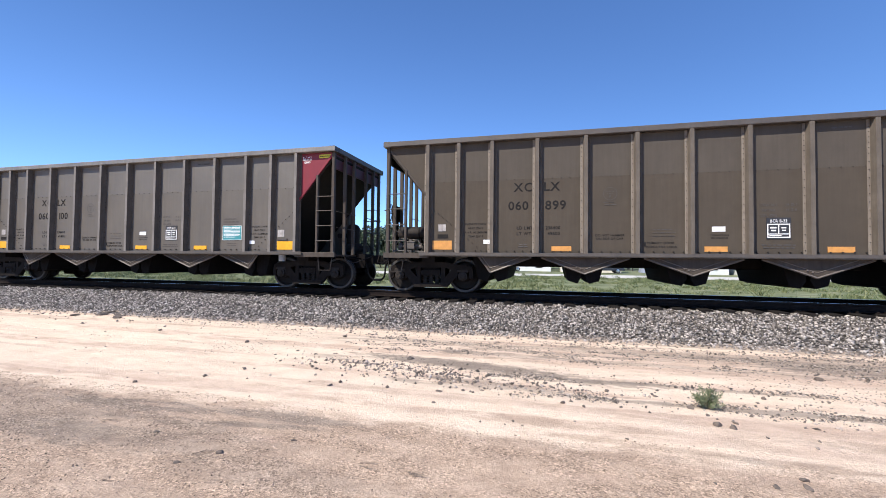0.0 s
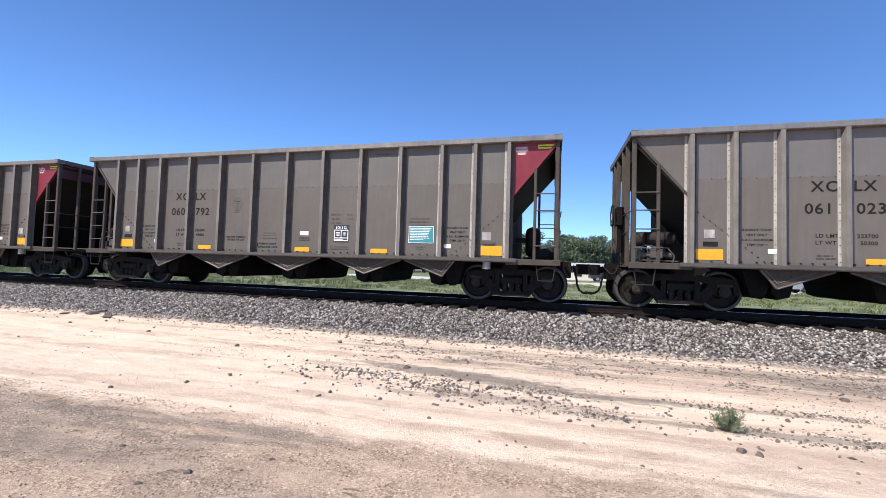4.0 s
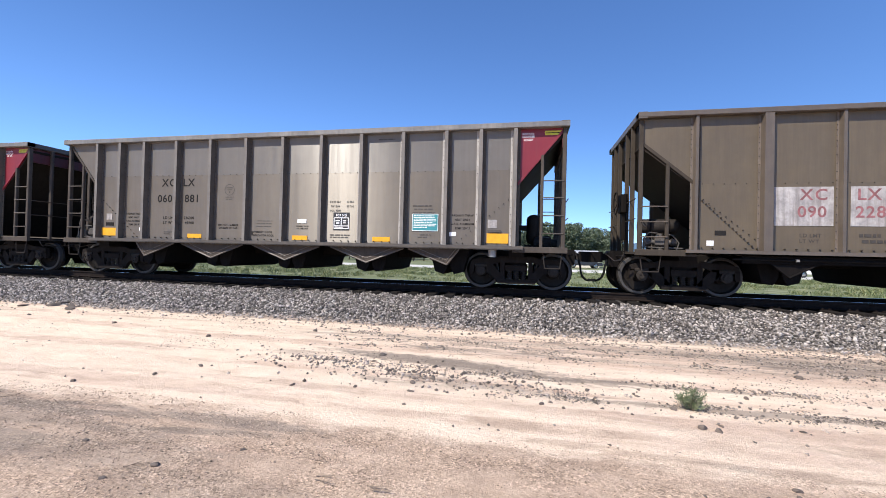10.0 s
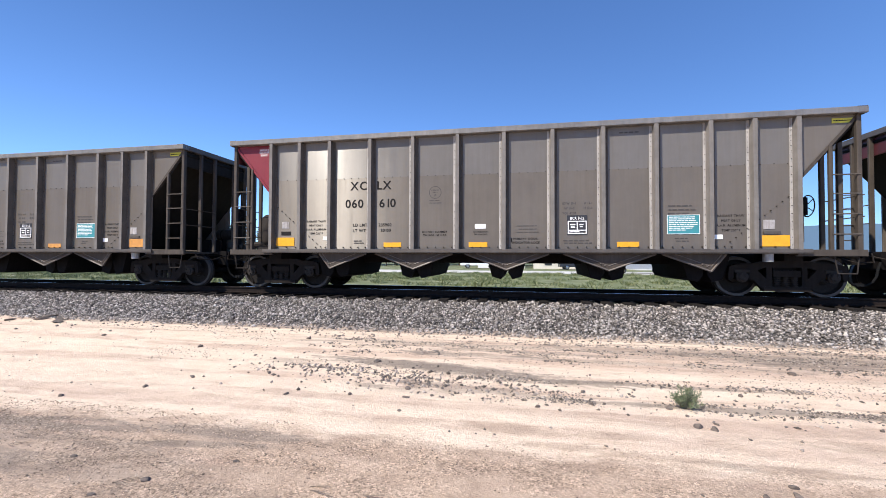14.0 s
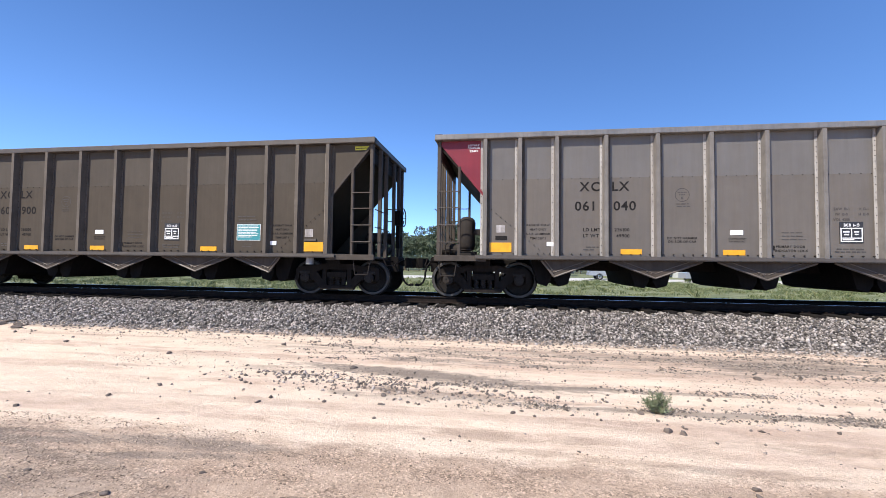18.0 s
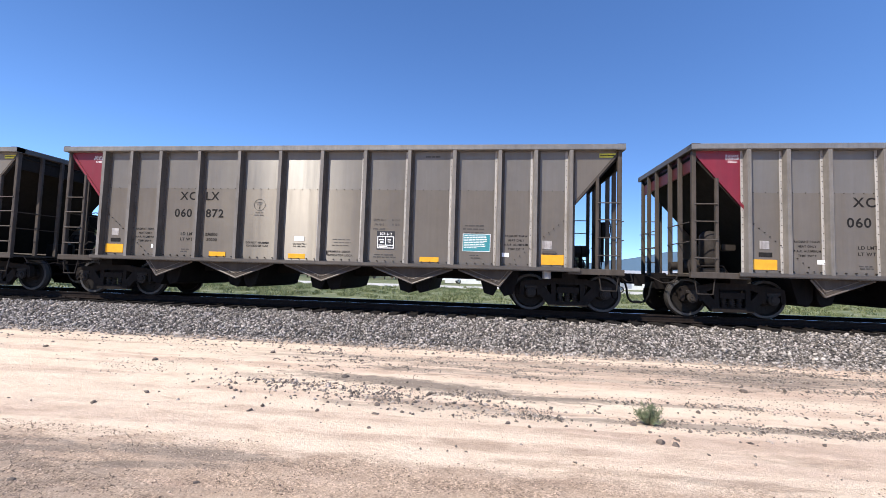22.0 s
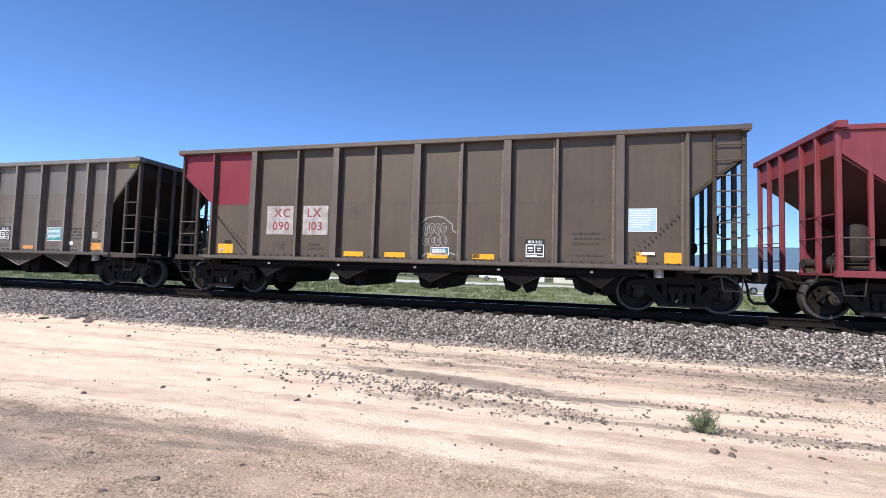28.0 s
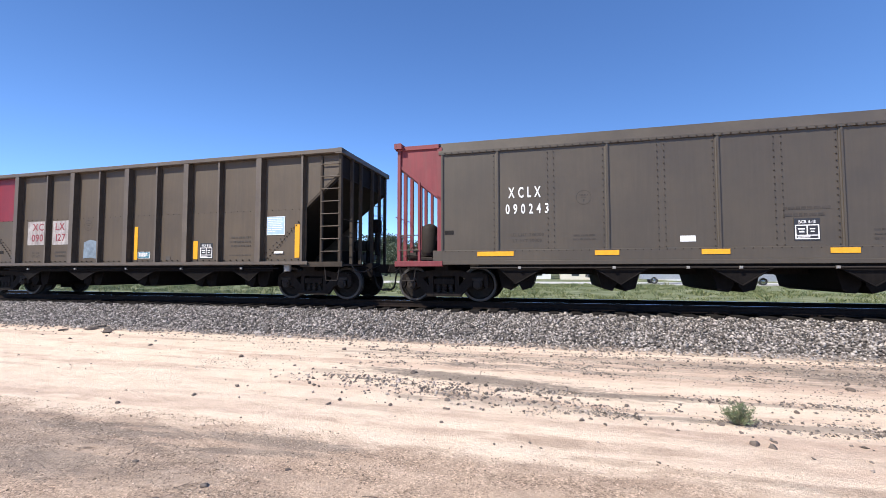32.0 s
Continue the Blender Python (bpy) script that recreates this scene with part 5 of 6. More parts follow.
def hopper_pockets(car, tips, material, low=0.58):
    """Triangular side plates below the sill and the discharge chutes behind them."""
    for x, w0, w1 in tips:
        for sd in (-1, 1):
            y0, y1 = sorted((sd * 1.50, sd * 1.53))
            part("pocket_plate", Shape().prism([(x - w0, 0.975), (x - 0.04, low), (x + 0.04, low), (x + w1, 0.975)], 1, y0, y1), material, car)
            lip = Shape()
            for p, q in (((x - w0, 0.96), (x, low)), ((x, low), (x + w1, 0.96))):
                lip.tube((p[0], sd * 1.53, p[1]), (q[0], sd * 1.53, q[1]), 0.022, 5)
            part("pocket_lip", lip, LIP if material is POCKET else material, car)
            if sd < 0 and material is POCKET:
                inner = Shape()
                for p, q in (((x - w0 * 0.72, 0.962), (x, low + 0.11)), ((x, low + 0.11), (x + w1 * 0.72, 0.962))):
                    inner.tube((p[0], sd * 1.532, p[1]), (q[0], sd * 1.532, q[1]), 0.009, 5)
                inner.rivet(x - w0 * 0.18, sd * 1.532, 0.74, 0.02, 0.014).rivet(x - w0 * 0.09, sd * 1.532, 0.70, 0.02, 0.014)
                part("pocket_stiffener", inner, LIP, car)
        s = Shape()
        for e in (-1, 1):
            ring = [(x + e * 0.02, 0.98), (x + e * 0.04, 0.50), (x + e * 0.14, 0.335), (x + e * 0.36, 0.40), (x + e * 0.52, 0.98)]
            s.prism(ring, 1, -1.22, 1.22)
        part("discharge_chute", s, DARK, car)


# ---------------------------------------------------------------- freight cars: the three kinds
A_RIBS = (-6.13, -5.31, -4.46, -3.36, -2.24, -1.12, 0.0, 1.12, 2.24, 3.36, 4.46, 5.31, 6.13)
B_RIBS = (-6.15, -4.78, -3.41, -2.26, -1.14, 0.0, 1.14, 2.26, 3.41, 4.78, 6.15)
B_WIDE = (-4.78, -2.26, 0.0, 2.26, 4.78)
C_JOINTS = (-6.12, -4.72, -2.2, 0.05, 2.28, 4.78, 6.15)
A_H, B_H, C_H = 4.0, 4.115, 4.09


def make_aluminium_hopper(red_end, sheet):
    car = empty("hopper_car")
    make_running_gear(car)
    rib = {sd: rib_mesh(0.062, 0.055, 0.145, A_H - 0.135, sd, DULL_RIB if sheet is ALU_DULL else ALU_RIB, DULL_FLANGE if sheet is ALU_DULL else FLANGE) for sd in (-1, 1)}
    rail = ALU_RAIL
    make_side(car, A_RIBS, lambda x: False, A_H, 0.135, 2.90, rib, rib, sheet, rail)
    make_ends(car, A_H, rail, sheet, red_end, RED, (3.80, 2.48), 6.76, (1.38, 1.80, 2.22, 2.62), 3.42)
    hopper_pockets(car, ((-4.5, 0.3, 1.0), (-2.26, 1.0, 1.0), (0.05, 1.0, 1.0), (2.38, 1.0, 1.0), (4.5, 1.0, 0.3)), POCKET)
    part("jacking_pad", Shape().tube((5.62, -1.5, 0.80), (5.62, -1.5, 0.975), 0.10, 14), PAD, car)
    return car


def make_steel_hopper(red_end, sheet):
    car = empty("hopper_car")
    make_running_gear(car)
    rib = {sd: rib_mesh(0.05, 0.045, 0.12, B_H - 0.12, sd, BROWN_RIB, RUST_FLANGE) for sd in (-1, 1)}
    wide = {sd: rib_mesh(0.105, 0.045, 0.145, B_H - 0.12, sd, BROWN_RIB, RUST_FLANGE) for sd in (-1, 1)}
    bay = -6.15 if red_end < 0 else 4.78
    make_side(car, B_RIBS, lambda x: x in B_WIDE, B_H, 0.12, 2.52, rib, wide, sheet, BROWN_RIB, {(bay, -1): (RED, sheet), (bay, 1): (RED, sheet)},
              (red_end * 6.15, {sd: rib_mesh(0.05, 0.045, 0.12, 2.52, sd, BROWN_RIB, RUST_FLANGE) for sd in (-1, 1)}, {sd: rib_mesh(0.05, 0.045, 0.12, B_H - 0.12, sd, RED, RED, 2.52) for sd in (-1, 1)}))
    make_ends(car, B_H, BROWN_RIB, sheet, red_end, RED, (3.42, 2.50), 6.70, (1.34, 1.68, 2.02, 2.36, 2.70, 3.04, 3.38, 3.72), 3.35, (1.34, 1.68, 2.02))
    s = Shape().chamfer(-5.2, 5.2, -1.56, -1.48, 0.80, 0.975, 0.01).chamfer(-5.2, 5.2, 1.48, 1.56, 0.80, 0.975, 0.01)
    part("lower_sill", s, DARK, car)
    pipe = Shape().tube((-5.4, -1.60, 0.885), (5.4, -1.60, 0.885), 0.02, 8)
    part("train_line_pipe", pipe, UNDER, car)
    clip = Shape().chamfer(-0.03, 0.03, -0.025, 0.025, -0.03, 0.03, 0.008).mesh("pipe_clip", PAD)
    for x in (-4.2, -2.1, 0.0, 2.1, 4.2):
        part("pipe_clip", clip, WHITE, car, at=(x, -1.62, 0.885))
    hopper_pockets(car, ((-4.3, 0.5, 0.8), (-1.9, 0.9, 0.9), (0.4, 0.9, 0.9), (2.6, 0.9, 0.9), (4.4, 0.8, 0.5)), DARK, 0.52)
    part("jacking_pad", Shape().tube((5.62, -1.5, 0.80), (5.62, -1.5, 0.975), 0.10, 14), PAD, car)
    return car


def make_smooth_hopper():
    car = empty("hopper_car")
    make_running_gear(car)
    H = C_H
    rv = Shape()
    joint = {}
    for sd in (-1, 1):
        joint[sd] = Shape().prism([(-0.05, 0), (-0.05, sd * 0.012), (-0.022, sd * 0.02), (-0.018, sd * 0.035), (0.018, sd * 0.035), (0.022, sd * 0.02), (0.05, sd * 0.012), (0.05, 0)], 2, 1.28, H - 0.34).mesh("joint_bar", OLIVE)
    for sd in (-1, 1):
        y0, y1 = sorted((sd * (SIDE - 0.03), sd * SIDE))
        for a, b in zip(C_JOINTS, C_JOINTS[1:]):
            part("side_sheet", Shape().box(a, b, y0, y1, 1.08, H - 0.33), OLIVE, car)
            m = (a + b) / 2
            for i in range(17):
                z = 1.35 + (H - 1.8) * i / 16
                for x in ((m - 0.07, m + 0.07, b - 0.09) if b - a > 2 else (b - 0.09,)):
                    rv.rivet(x, sd * SIDE, z, 0.015, 0.011, sd)
            n = int((b - a) / 0.16)
            for i in range(n):
                rv.rivet(a + (b - a) * (i + 0.5) / n, sd * (SIDE + 0.012), 1.29, 0.017, 0.014, sd)
                rv.rivet(a + (b - a) * (i + 0.5) / n, sd * (SIDE + 0.03), H - 0.315, 0.021, 0.018, sd)
        for x in C_JOINTS:
            jb = part("joint_bar", joint[sd], OLIVE, car, at=(x, sd * SIDE, 0))
            if sd < 0:
                part("seam", Shape().box(0.018, 0.034, -0.034, -0.004, 1.28, H - 0.34), SEAM, jb)
        s = Shape().prism([(sd * 1.50, H - 0.34), (sd * 1.605, H - 0.34), (sd * 1.605, H - 0.28), (sd * 1.42, H), (sd * 1.34, H), (sd * 1.34, H - 0.05)], 0, -6.2, 6.25)
        part("top_chord", s, OLIVE, car)
        for e in (-1, 1):
            t = Shape().prism([(sd * 1.40, H - 0.12), (sd * 1.60, H - 0.16), (sd * 1.60, H - 0.06), (sd * 1.42, H)], 0, min(e * 6.2, e * 7.36), max(e * 6.2, e * 7.36))
            part("end_chord", t, FADED_RED if e < 0 else OLIVE, car)
        part("side_sill", Shape().chamfer(-6.35, 6.35, min(sd * 1.50, sd * 1.59), max(sd * 1.50, sd * 1.59), 1.05, 1.32, 0.012).chamfer(-6.35, 6.35, min(sd * 1.3, sd * 1.62), max(sd * 1.3, sd * 1.62), 0.96, 1.06, 0.01), OLIVE, car)
    tagged(part("rivets", rv, RIVET, car), kind="stuff")
    part("hopper_floor", Shape().box(-5.0, 5.0, -SIDE + 0.03, SIDE - 0.03, 1.0, 1.06), DARK, car)
    make_ends(car, H, OLIVE, OLIVE, -1, FADED_RED, (3.50, 2.60), 6.72, (1.34, 1.72, 2.10, 2.48, 2.86, 3.24), 3.45, (1.34, 1.72))
    for sd in (-1, 1):
        part("corner_sheet", Shape().box(-6.24, -6.12, sd * SIDE - 0.02, sd * SIDE + 0.02, 1.0, H - 0.16), FADED_RED, car)
        part("corner_sheet", Shape().box(6.12, 6.30, sd * SIDE - 0.02, sd * SIDE + 0.02, 1.0, H - 0.2), OLIVE, car)
    pipe = Shape().tube((-5.4, -1.60, 0.885), (5.4, -1.60, 0.885), 0.02, 8)
    part("train_line_pipe", pipe, GREY_PART, car)
    clip = Shape().chamfer(-0.03, 0.03, -0.025, 0.025, -0.03, 0.03, 0.008).mesh("pipe_clip", PAD)
    for x in (-4.2, -2.1, -0.6, 0.4, 2.1, 3.6):
        part("pipe_clip", clip, WHITE, car, at=(x, -1.62, 0.885))
    part("lower_sill", Shape().chamfer(-5.2, 5.2, -1.54, -1.48, 0.86, 0.97, 0.01).chamfer(-5.2, 5.2, 1.48, 1.54, 0.86, 0.97, 0.01), DARK, car)
    hopper_pockets(car, ((-4.3, 0.5, 0.8), (-1.95, 0.7, 0.7), (0.45, 0.7, 0.7), (2.75, 0.7, 0.7), (4.55, 0.7, 0.4)), DARK, 0.50)
    part("jacking_pad", Shape().tube((5.62, -1.5, 0.80), (5.62, -1.5, 0.975), 0.10, 14), PAD, car)
    return car


# ---------------------------------------------------------------- markings
FACE = -SIDE - 0.005


def sign(car, text, x, z, h, material=None, wide=1.0, y=FACE):
    tagged(part("lettering", word(text, h, material or INK, wide), None, car, at=(x, y, z)), kind="stuff")


PLATES = {}


def plate(car, name, x0, x1, z0, z1, material, label="", y=FACE):
    key = (name, round(x1 - x0, 3), round(z1 - z0, 3), material.name)
    if key not in PLATES:
        PLATES[key] = Shape().box(0, x1 - x0, -0.004, 0.004, 0, z1 - z0).mesh(name, material)
    return part(name, PLATES[key], material, car, label, at=(x0, y, z0))


def lines(car, x0, x1, z, n, step, h, material=FAINT, seed=0, y=FACE - 0.001):
    """Rows of small lettering that cannot be read, as bars."""
    r, s = random.Random(seed), Shape()
    for i in range(n):
        x, end = x0 + r.uniform(0, 0.06), x1 - r.uniform(0, 0.12)
        while x < end:
            w = min(r.uniform(0.05, 0.15), end - x)
            if w < 0.02:
                break
            s.box(x, x + w, -0.002, 0.002, z - i * step, z - i * step + h)
            x += w + 0.025
    tagged(part("lettering", s, material, car, at=(0, y, 0)), kind="stuff")


def ring_mark(car, x, z, r, material):
    s = Shape()
    for k in range(28):
        a, b = k * 0.2244, (k + 1) * 0.2244
        s.add([(x + q * math.cos(t), 0, z + q * math.sin(t)) for t, q in ((a, r), (b, r), (b, r - 0.012), (a, r - 0.012))], [(0, 1, 2, 3)])
    for i in range(6):
        s.box(x - 0.095 + i * 0.033, x - 0.073 + i * 0.033, -0.001, 0.001, z + 0.045, z + 0.068)
    for i in range(4):
        s.box(x - 0.062 + i * 0.033, x - 0.042 + i * 0.033, -0.001, 0.001, z - 0.008, z + 0.013)
    s.box(x - 0.018, x - 0.004, -0.001, 0.001, z - 0.10, z - 0.045).box(x - 0.004, x + 0.024, -0.001, 0.001, z - 0.057, z - 0.045).box(x - 0.004, x + 0.016, -0.001, 0.001, z - 0.08, z - 0.068)
    part("round_stencil", s, material, car, at=(0, FACE, 0))


def data_box(car, x, z, dark=True, text="BCR 8-22"):
    """Black consolidated stencil panel with white outlined boxes."""
    p = plate(car, "stencil_panel", x - 0.225, x + 0.225, z - 0.23, z + 0.23, BLACK, "black stencil panel with white boxes")
    s = Shape()
    for a, b, c, d in ((-0.21, 0.21, -0.20, -0.18), (-0.21, 0.21, 0.08, 0.10), (-0.21, -0.19, -0.18, 0.08), (0.19, 0.21, -0.18, 0.08), (-0.01, 0.01, -0.12, 0.08), (-0.19, 0.19, -0.13, -0.11),
                       (-0.16, -0.04, 0.0, 0.03), (-0.14, -0.05, -0.06, -0.03), (0.05, 0.14, 0.0, 0.025), (0.06, 0.13, -0.05, -0.03), (-0.17, 0.05, -0.165, -0.145)):
        s.box(x + a, x + b, -0.006, -0.003, z + c, z + d)
    tagged(part("white_outline", s, WHITE, p, at=(-x + 0.225, 0, -z + 0.23)), kind="stuff")
    me = word(text, 0.062, WHITE, 0.8)
    tagged(part("lettering", me, None, p, at=(0.225, -0.007, 0.39)), kind="stuff")


def placard(car, x0, x1, z0, z1, material, seed):
    p = plate(car, "placard", x0, x1, z0, z1, material, "coloured information placard with white lettering")
    s, r = Shape(), random.Random(seed)
    w, h = x1 - x0, z1 - z0
    for a, b, c, d in ((0.0, w, 0, 0.012), (0, w, h - 0.012, h), (0, 0.012, 0.012, h - 0.012), (w - 0.012, w, 0.012, h - 0.012)):
        s.box(a, b, -0.007, -0.004, c, d)
    n = 8
    for i in range(n):
        z = h - 0.06 - i * (h - 0.1) / n
        x, end = 0.04, w - 0.04 - r.uniform(0, 0.1) - (0.3 * w if i == n - 1 else 0)
        while x < end - 0.03:
            q = min(r.uniform(0.03, 0.11), end - x)
            s.box(x, x + q, -0.007, -0.004, z, z + 0.018)
            x += q + 0.014
    tagged(part("lettering", s, WHITE, p), kind="stuff")


def reflectors(car, spots, material):
    for x0, x1, z0, z1 in spots:
        plate(car, "reflector", x0, x1, z0, z1, material)


def mark_aluminium(car, first, last, bars, limit, weight, teal, seed, red_end, date):
    sign(car, "XC", -3.70, 2.70, 0.21)
    sign(car, "LX", -3.02, 2.70, 0.21)
    sign(car, first, -3.82, 2.245, 0.21, wide=1.03)
    sign(car, last, -2.93, 2.245, 0.21, wide=1.03)
    sign(car, "LD LMT", -3.66, 1.69, 0.075)
    sign(car, "LT WT", -3.68, 1.55, 0.075)
    sign(car, limit, -2.99, 1.69, 0.075)
    sign(car, weight, -2.97, 1.55, 0.075)
    lines(car, -3.85, -3.5, 1.27, 2, 0.055, 0.025, FAINT, seed)
    ring_mark(car, -1.69, 2.48, 0.155, FAINT)
    lines(car, -1.85, -1.50, 2.27, 2, 0.06, 0.014, FAINT, seed + 1)
    sign(car, "DO NOT HAMMER", -1.70, 1.50, 0.05)
    sign(car, "ON SIDE OF CAR", -1.70, 1.42, 0.05)
    for x in (-4.88, 4.88):
        for i, tx in enumerate(("RADIANT THAW", "HEAT ONLY", "A.A.R. ALUMINUM", "TEMP 250° F")):
            sign(car, tx, x, 1.80 - i * 0.105, 0.05, wide=0.9)
    turned = 1.12 if red_end > 0 else 0.0
    lines(car, 0.30 - turned, 0.85 - turned, 1.62, 3, 0.075, 0.012, FAINT, seed + 2)
    sign(car, "PRIMARY DOOR", 0.50 - turned, 1.32, 0.05)
    sign(car, "INDICATOR LOCK", 0.52 - turned, 1.23, 0.05)
    plate(car, "sticker", 0.16 - turned, 0.19 - turned, 1.24, 1.34, INK)
    sign(car, "CONNECTION", -0.56 + turned, 1.49, 0.036)
    sign(car, "OR UNLOAD", -0.56 + turned, 1.43, 0.036)
    for i, (a, b) in enumerate((("EXW 10-1", "H 13-1"), ("IW 10-0", "H 12-0"), ("VOL 4200", ""))):
        sign(car, a, 1.50, 2.14 - i * 0.115, 0.055, FAINT, 0.85)
        if b:
            sign(car, b, 1.92, 2.14 - i * 0.115, 0.055, FAINT, 0.85)
    data_box(car, 1.68, 1.63, text=date)
    lines(car, 1.35, 2.0, 1.26, 2, 0.06, 0.025, FAINT, seed + 4)
    lines(car, 3.6, 4.2, 2.02, 3, 0.085, 0.03, FAINT, seed + 5)
    placard(car, 3.60, 4.27, 1.405, 1.835, TEAL, seed)
    lines(car, 3.75, 4.1, 1.30, 2, 0.06, 0.02, FAINT, seed + 6)
    lines(car, 2.6, 3.1, 3.72, 1, 0.06, 0.03, FAINT, seed + 6)
    reflectors(car, ((-6.02, -5.50, 1.15, 1.38), (-3.02, -2.56, 1.12, 1.24), (-0.85 + turned, -0.40 + turned, 1.12, 1.24), (2.55, 3.02, 1.12, 1.24), (5.48, 6.0, 1.13, 1.37)), bars)
    plate(car, "sticker", -0.70 + turned, -0.44 + turned, 1.57, 1.68, WHITE)
    for x0, x1, z0, z1 in ((-4.68, -4.52, 1.30, 1.40), (4.55, 4.72, 1.29, 1.39), (-5.86, -5.66, 1.62, 1.80), (5.50, 5.72, 1.50, 1.70)):
        plate(car, "sticker", x0, x1, z0, z1, WHITE if abs(x0) < 5 else PATCH)
    tag = plate(car, "card_holder", -5.88, -5.60, 1.44, 1.54, INK)
    part("card_bracket", Shape().box(5.50, 5.82, -0.03, 0, 1.40, 1.45), ALU_RAIL, car, at=(0, FACE, 0))
    # yellow stencil at the top of the end plate, white lines on the red plate
    plate(car, "stencil_band", 6.80, 7.18, 3.71, 3.81, LEMON)
    s = Shape().box(6.82, 7.16, -0.002, 0.002, 3.752, 3.768)
    tagged(part("lettering", s, INK, car, at=(0, FACE - 0.005, 0)), kind="stuff")
    x = red_end * 6.42
    sign(car, "ROTARY", x, 3.75, 0.045, WHITE)
    sign(car, "COUPLER", x, 3.685, 0.045, WHITE)
    sign(car, "END", x, 3.61, 0.05, WHITE, 1.3)


def mark_steel(car, first, last, tall, blue, seed, red_end, date, extra):
    r = random.Random(seed)
    if extra == "joined_patch":
        plate(car, "paint_patch", -4.62, -3.54, 1.62, 2.44, PATCH)
        plate(car, "paint_patch", -3.24, -2.50, 1.62, 2.44, PATCH)
    else:
        plate(car, "paint_patch", -4.38, -3.55, 1.68, 2.47, PATCH)
        plate(car, "paint_patch", -3.25, -2.50, 1.68, 2.47, PATCH)
    y = FACE - 0.007
    paint = FADED_STENCIL if extra == "joined_patch" else MAROON
    sign(car, "XC", -3.90, 2.28, 0.23, paint, y=y)
    sign(car, "LX", -2.92, 2.28, 0.23, paint, y=y)
    sign(car, first, -3.93, 1.92, 0.23, paint, y=y)
    sign(car, last, -2.90, 1.92, 0.23, paint, y=y)
    sign(car, "LD LMT", -3.95, 1.42, 0.075, FAINT_BROWN)
    sign(car, "LT WT", -3.97, 1.30, 0.075, FAINT_BROWN)
    lines(car, -3.1, -2.6, 1.40, 2, 0.12, 0.06, FAINT_BROWN, seed)
    ring_mark(car, -1.70, 2.28, 0.17, FAINT_BROWN)
    data_box(car, 2.93, 1.40, text=date)
    lines(car, 3.75, 4.5, 1.75, 3, 0.12, 0.05, FAINT_BROWN, seed + 1)
    lines(car, 3.7, 4.5, 1.25, 1, 0.12, 0.03, FAINT_BROWN, seed + 2)
    placard(car, 4.98, 5.56, 1.82, 2.34, blue, seed)
    part("card_bracket", Shape().box(5.25, 5.52, -0.03, 0, 1.30, 1.36), WHITE, car, at=(0, FACE, 0))
    plate(car, "card_holder", -5.74, -5.52, 1.40, 1.50, INK)
    plate(car, "sticker", -5.90, -5.76, 1.17, 1.28, WHITE)
    plate(car, "sticker", 1.46, 1.62, 1.15, 1.25, FAINT)
    if tall:
        spots = [(-6.01, -5.88, 1.14, 2.12), (-2.52, -2.41, 1.16, 1.72), (0.22, 0.35, 1.16, 2.18), (2.46, 2.62, 1.16, 1.70), (5.88, 6.03, 1.18, 2.10)]
    else:
        spots = [(-5.95, -5.45, 1.13, 1.40), (-2.0, -1.45, 1.12, 1.25), (-0.85, -0.30, 1.12, 1.25), (0.30, 0.82, 1.12, 1.25), (1.45, 1.98, 1.12, 1.25), (5.15, 5.36, 1.13, 1.36), (5.72, 6.06, 1.12, 1.36)]
    if last == "136":
        spots[2] = (-0.31, -0.17, 1.16, 1.74)
    if extra == "joined_patch":
        spots = [(5.88, 6.03, 1.18, 1.75)]
    reflectors(car, spots, YELLOW if extra != "orange_bars" else ORANGE)
    placard(car, 0.38, 0.85, 1.20, 1.40, BLUE, seed + 5)
    s = Shape()
    for e in (-1, 1):
        for i in range(14):
            x = e * (6.0 - i * 0.075)
            s.rivet(x, 0, 2.15 - i * 0.075, 0.02, 0.016)
    tagged(part("rivets", s, RIVET, car, at=(0, FACE, 0)), kind="stuff")
    if red_end > 0:
        part("ladder_backing", Shape().chamfer(6.72, 7.2, -0.02, 0, 3.35, 3.85, 0.01), RED, car, at=(0, FACE - 0.02, 0))
    else:
        r2, bars = random.Random(seed + 9), Shape()
        for i in range(9):
            bars.box(-7.262, -7.252, -0.95 + i * 0.085, -0.95 + i * 0.085 + r2.uniform(0.03, 0.065), 3.66, 3.78)
        tagged(part("lettering", bars, WHITE, car), kind="stuff")


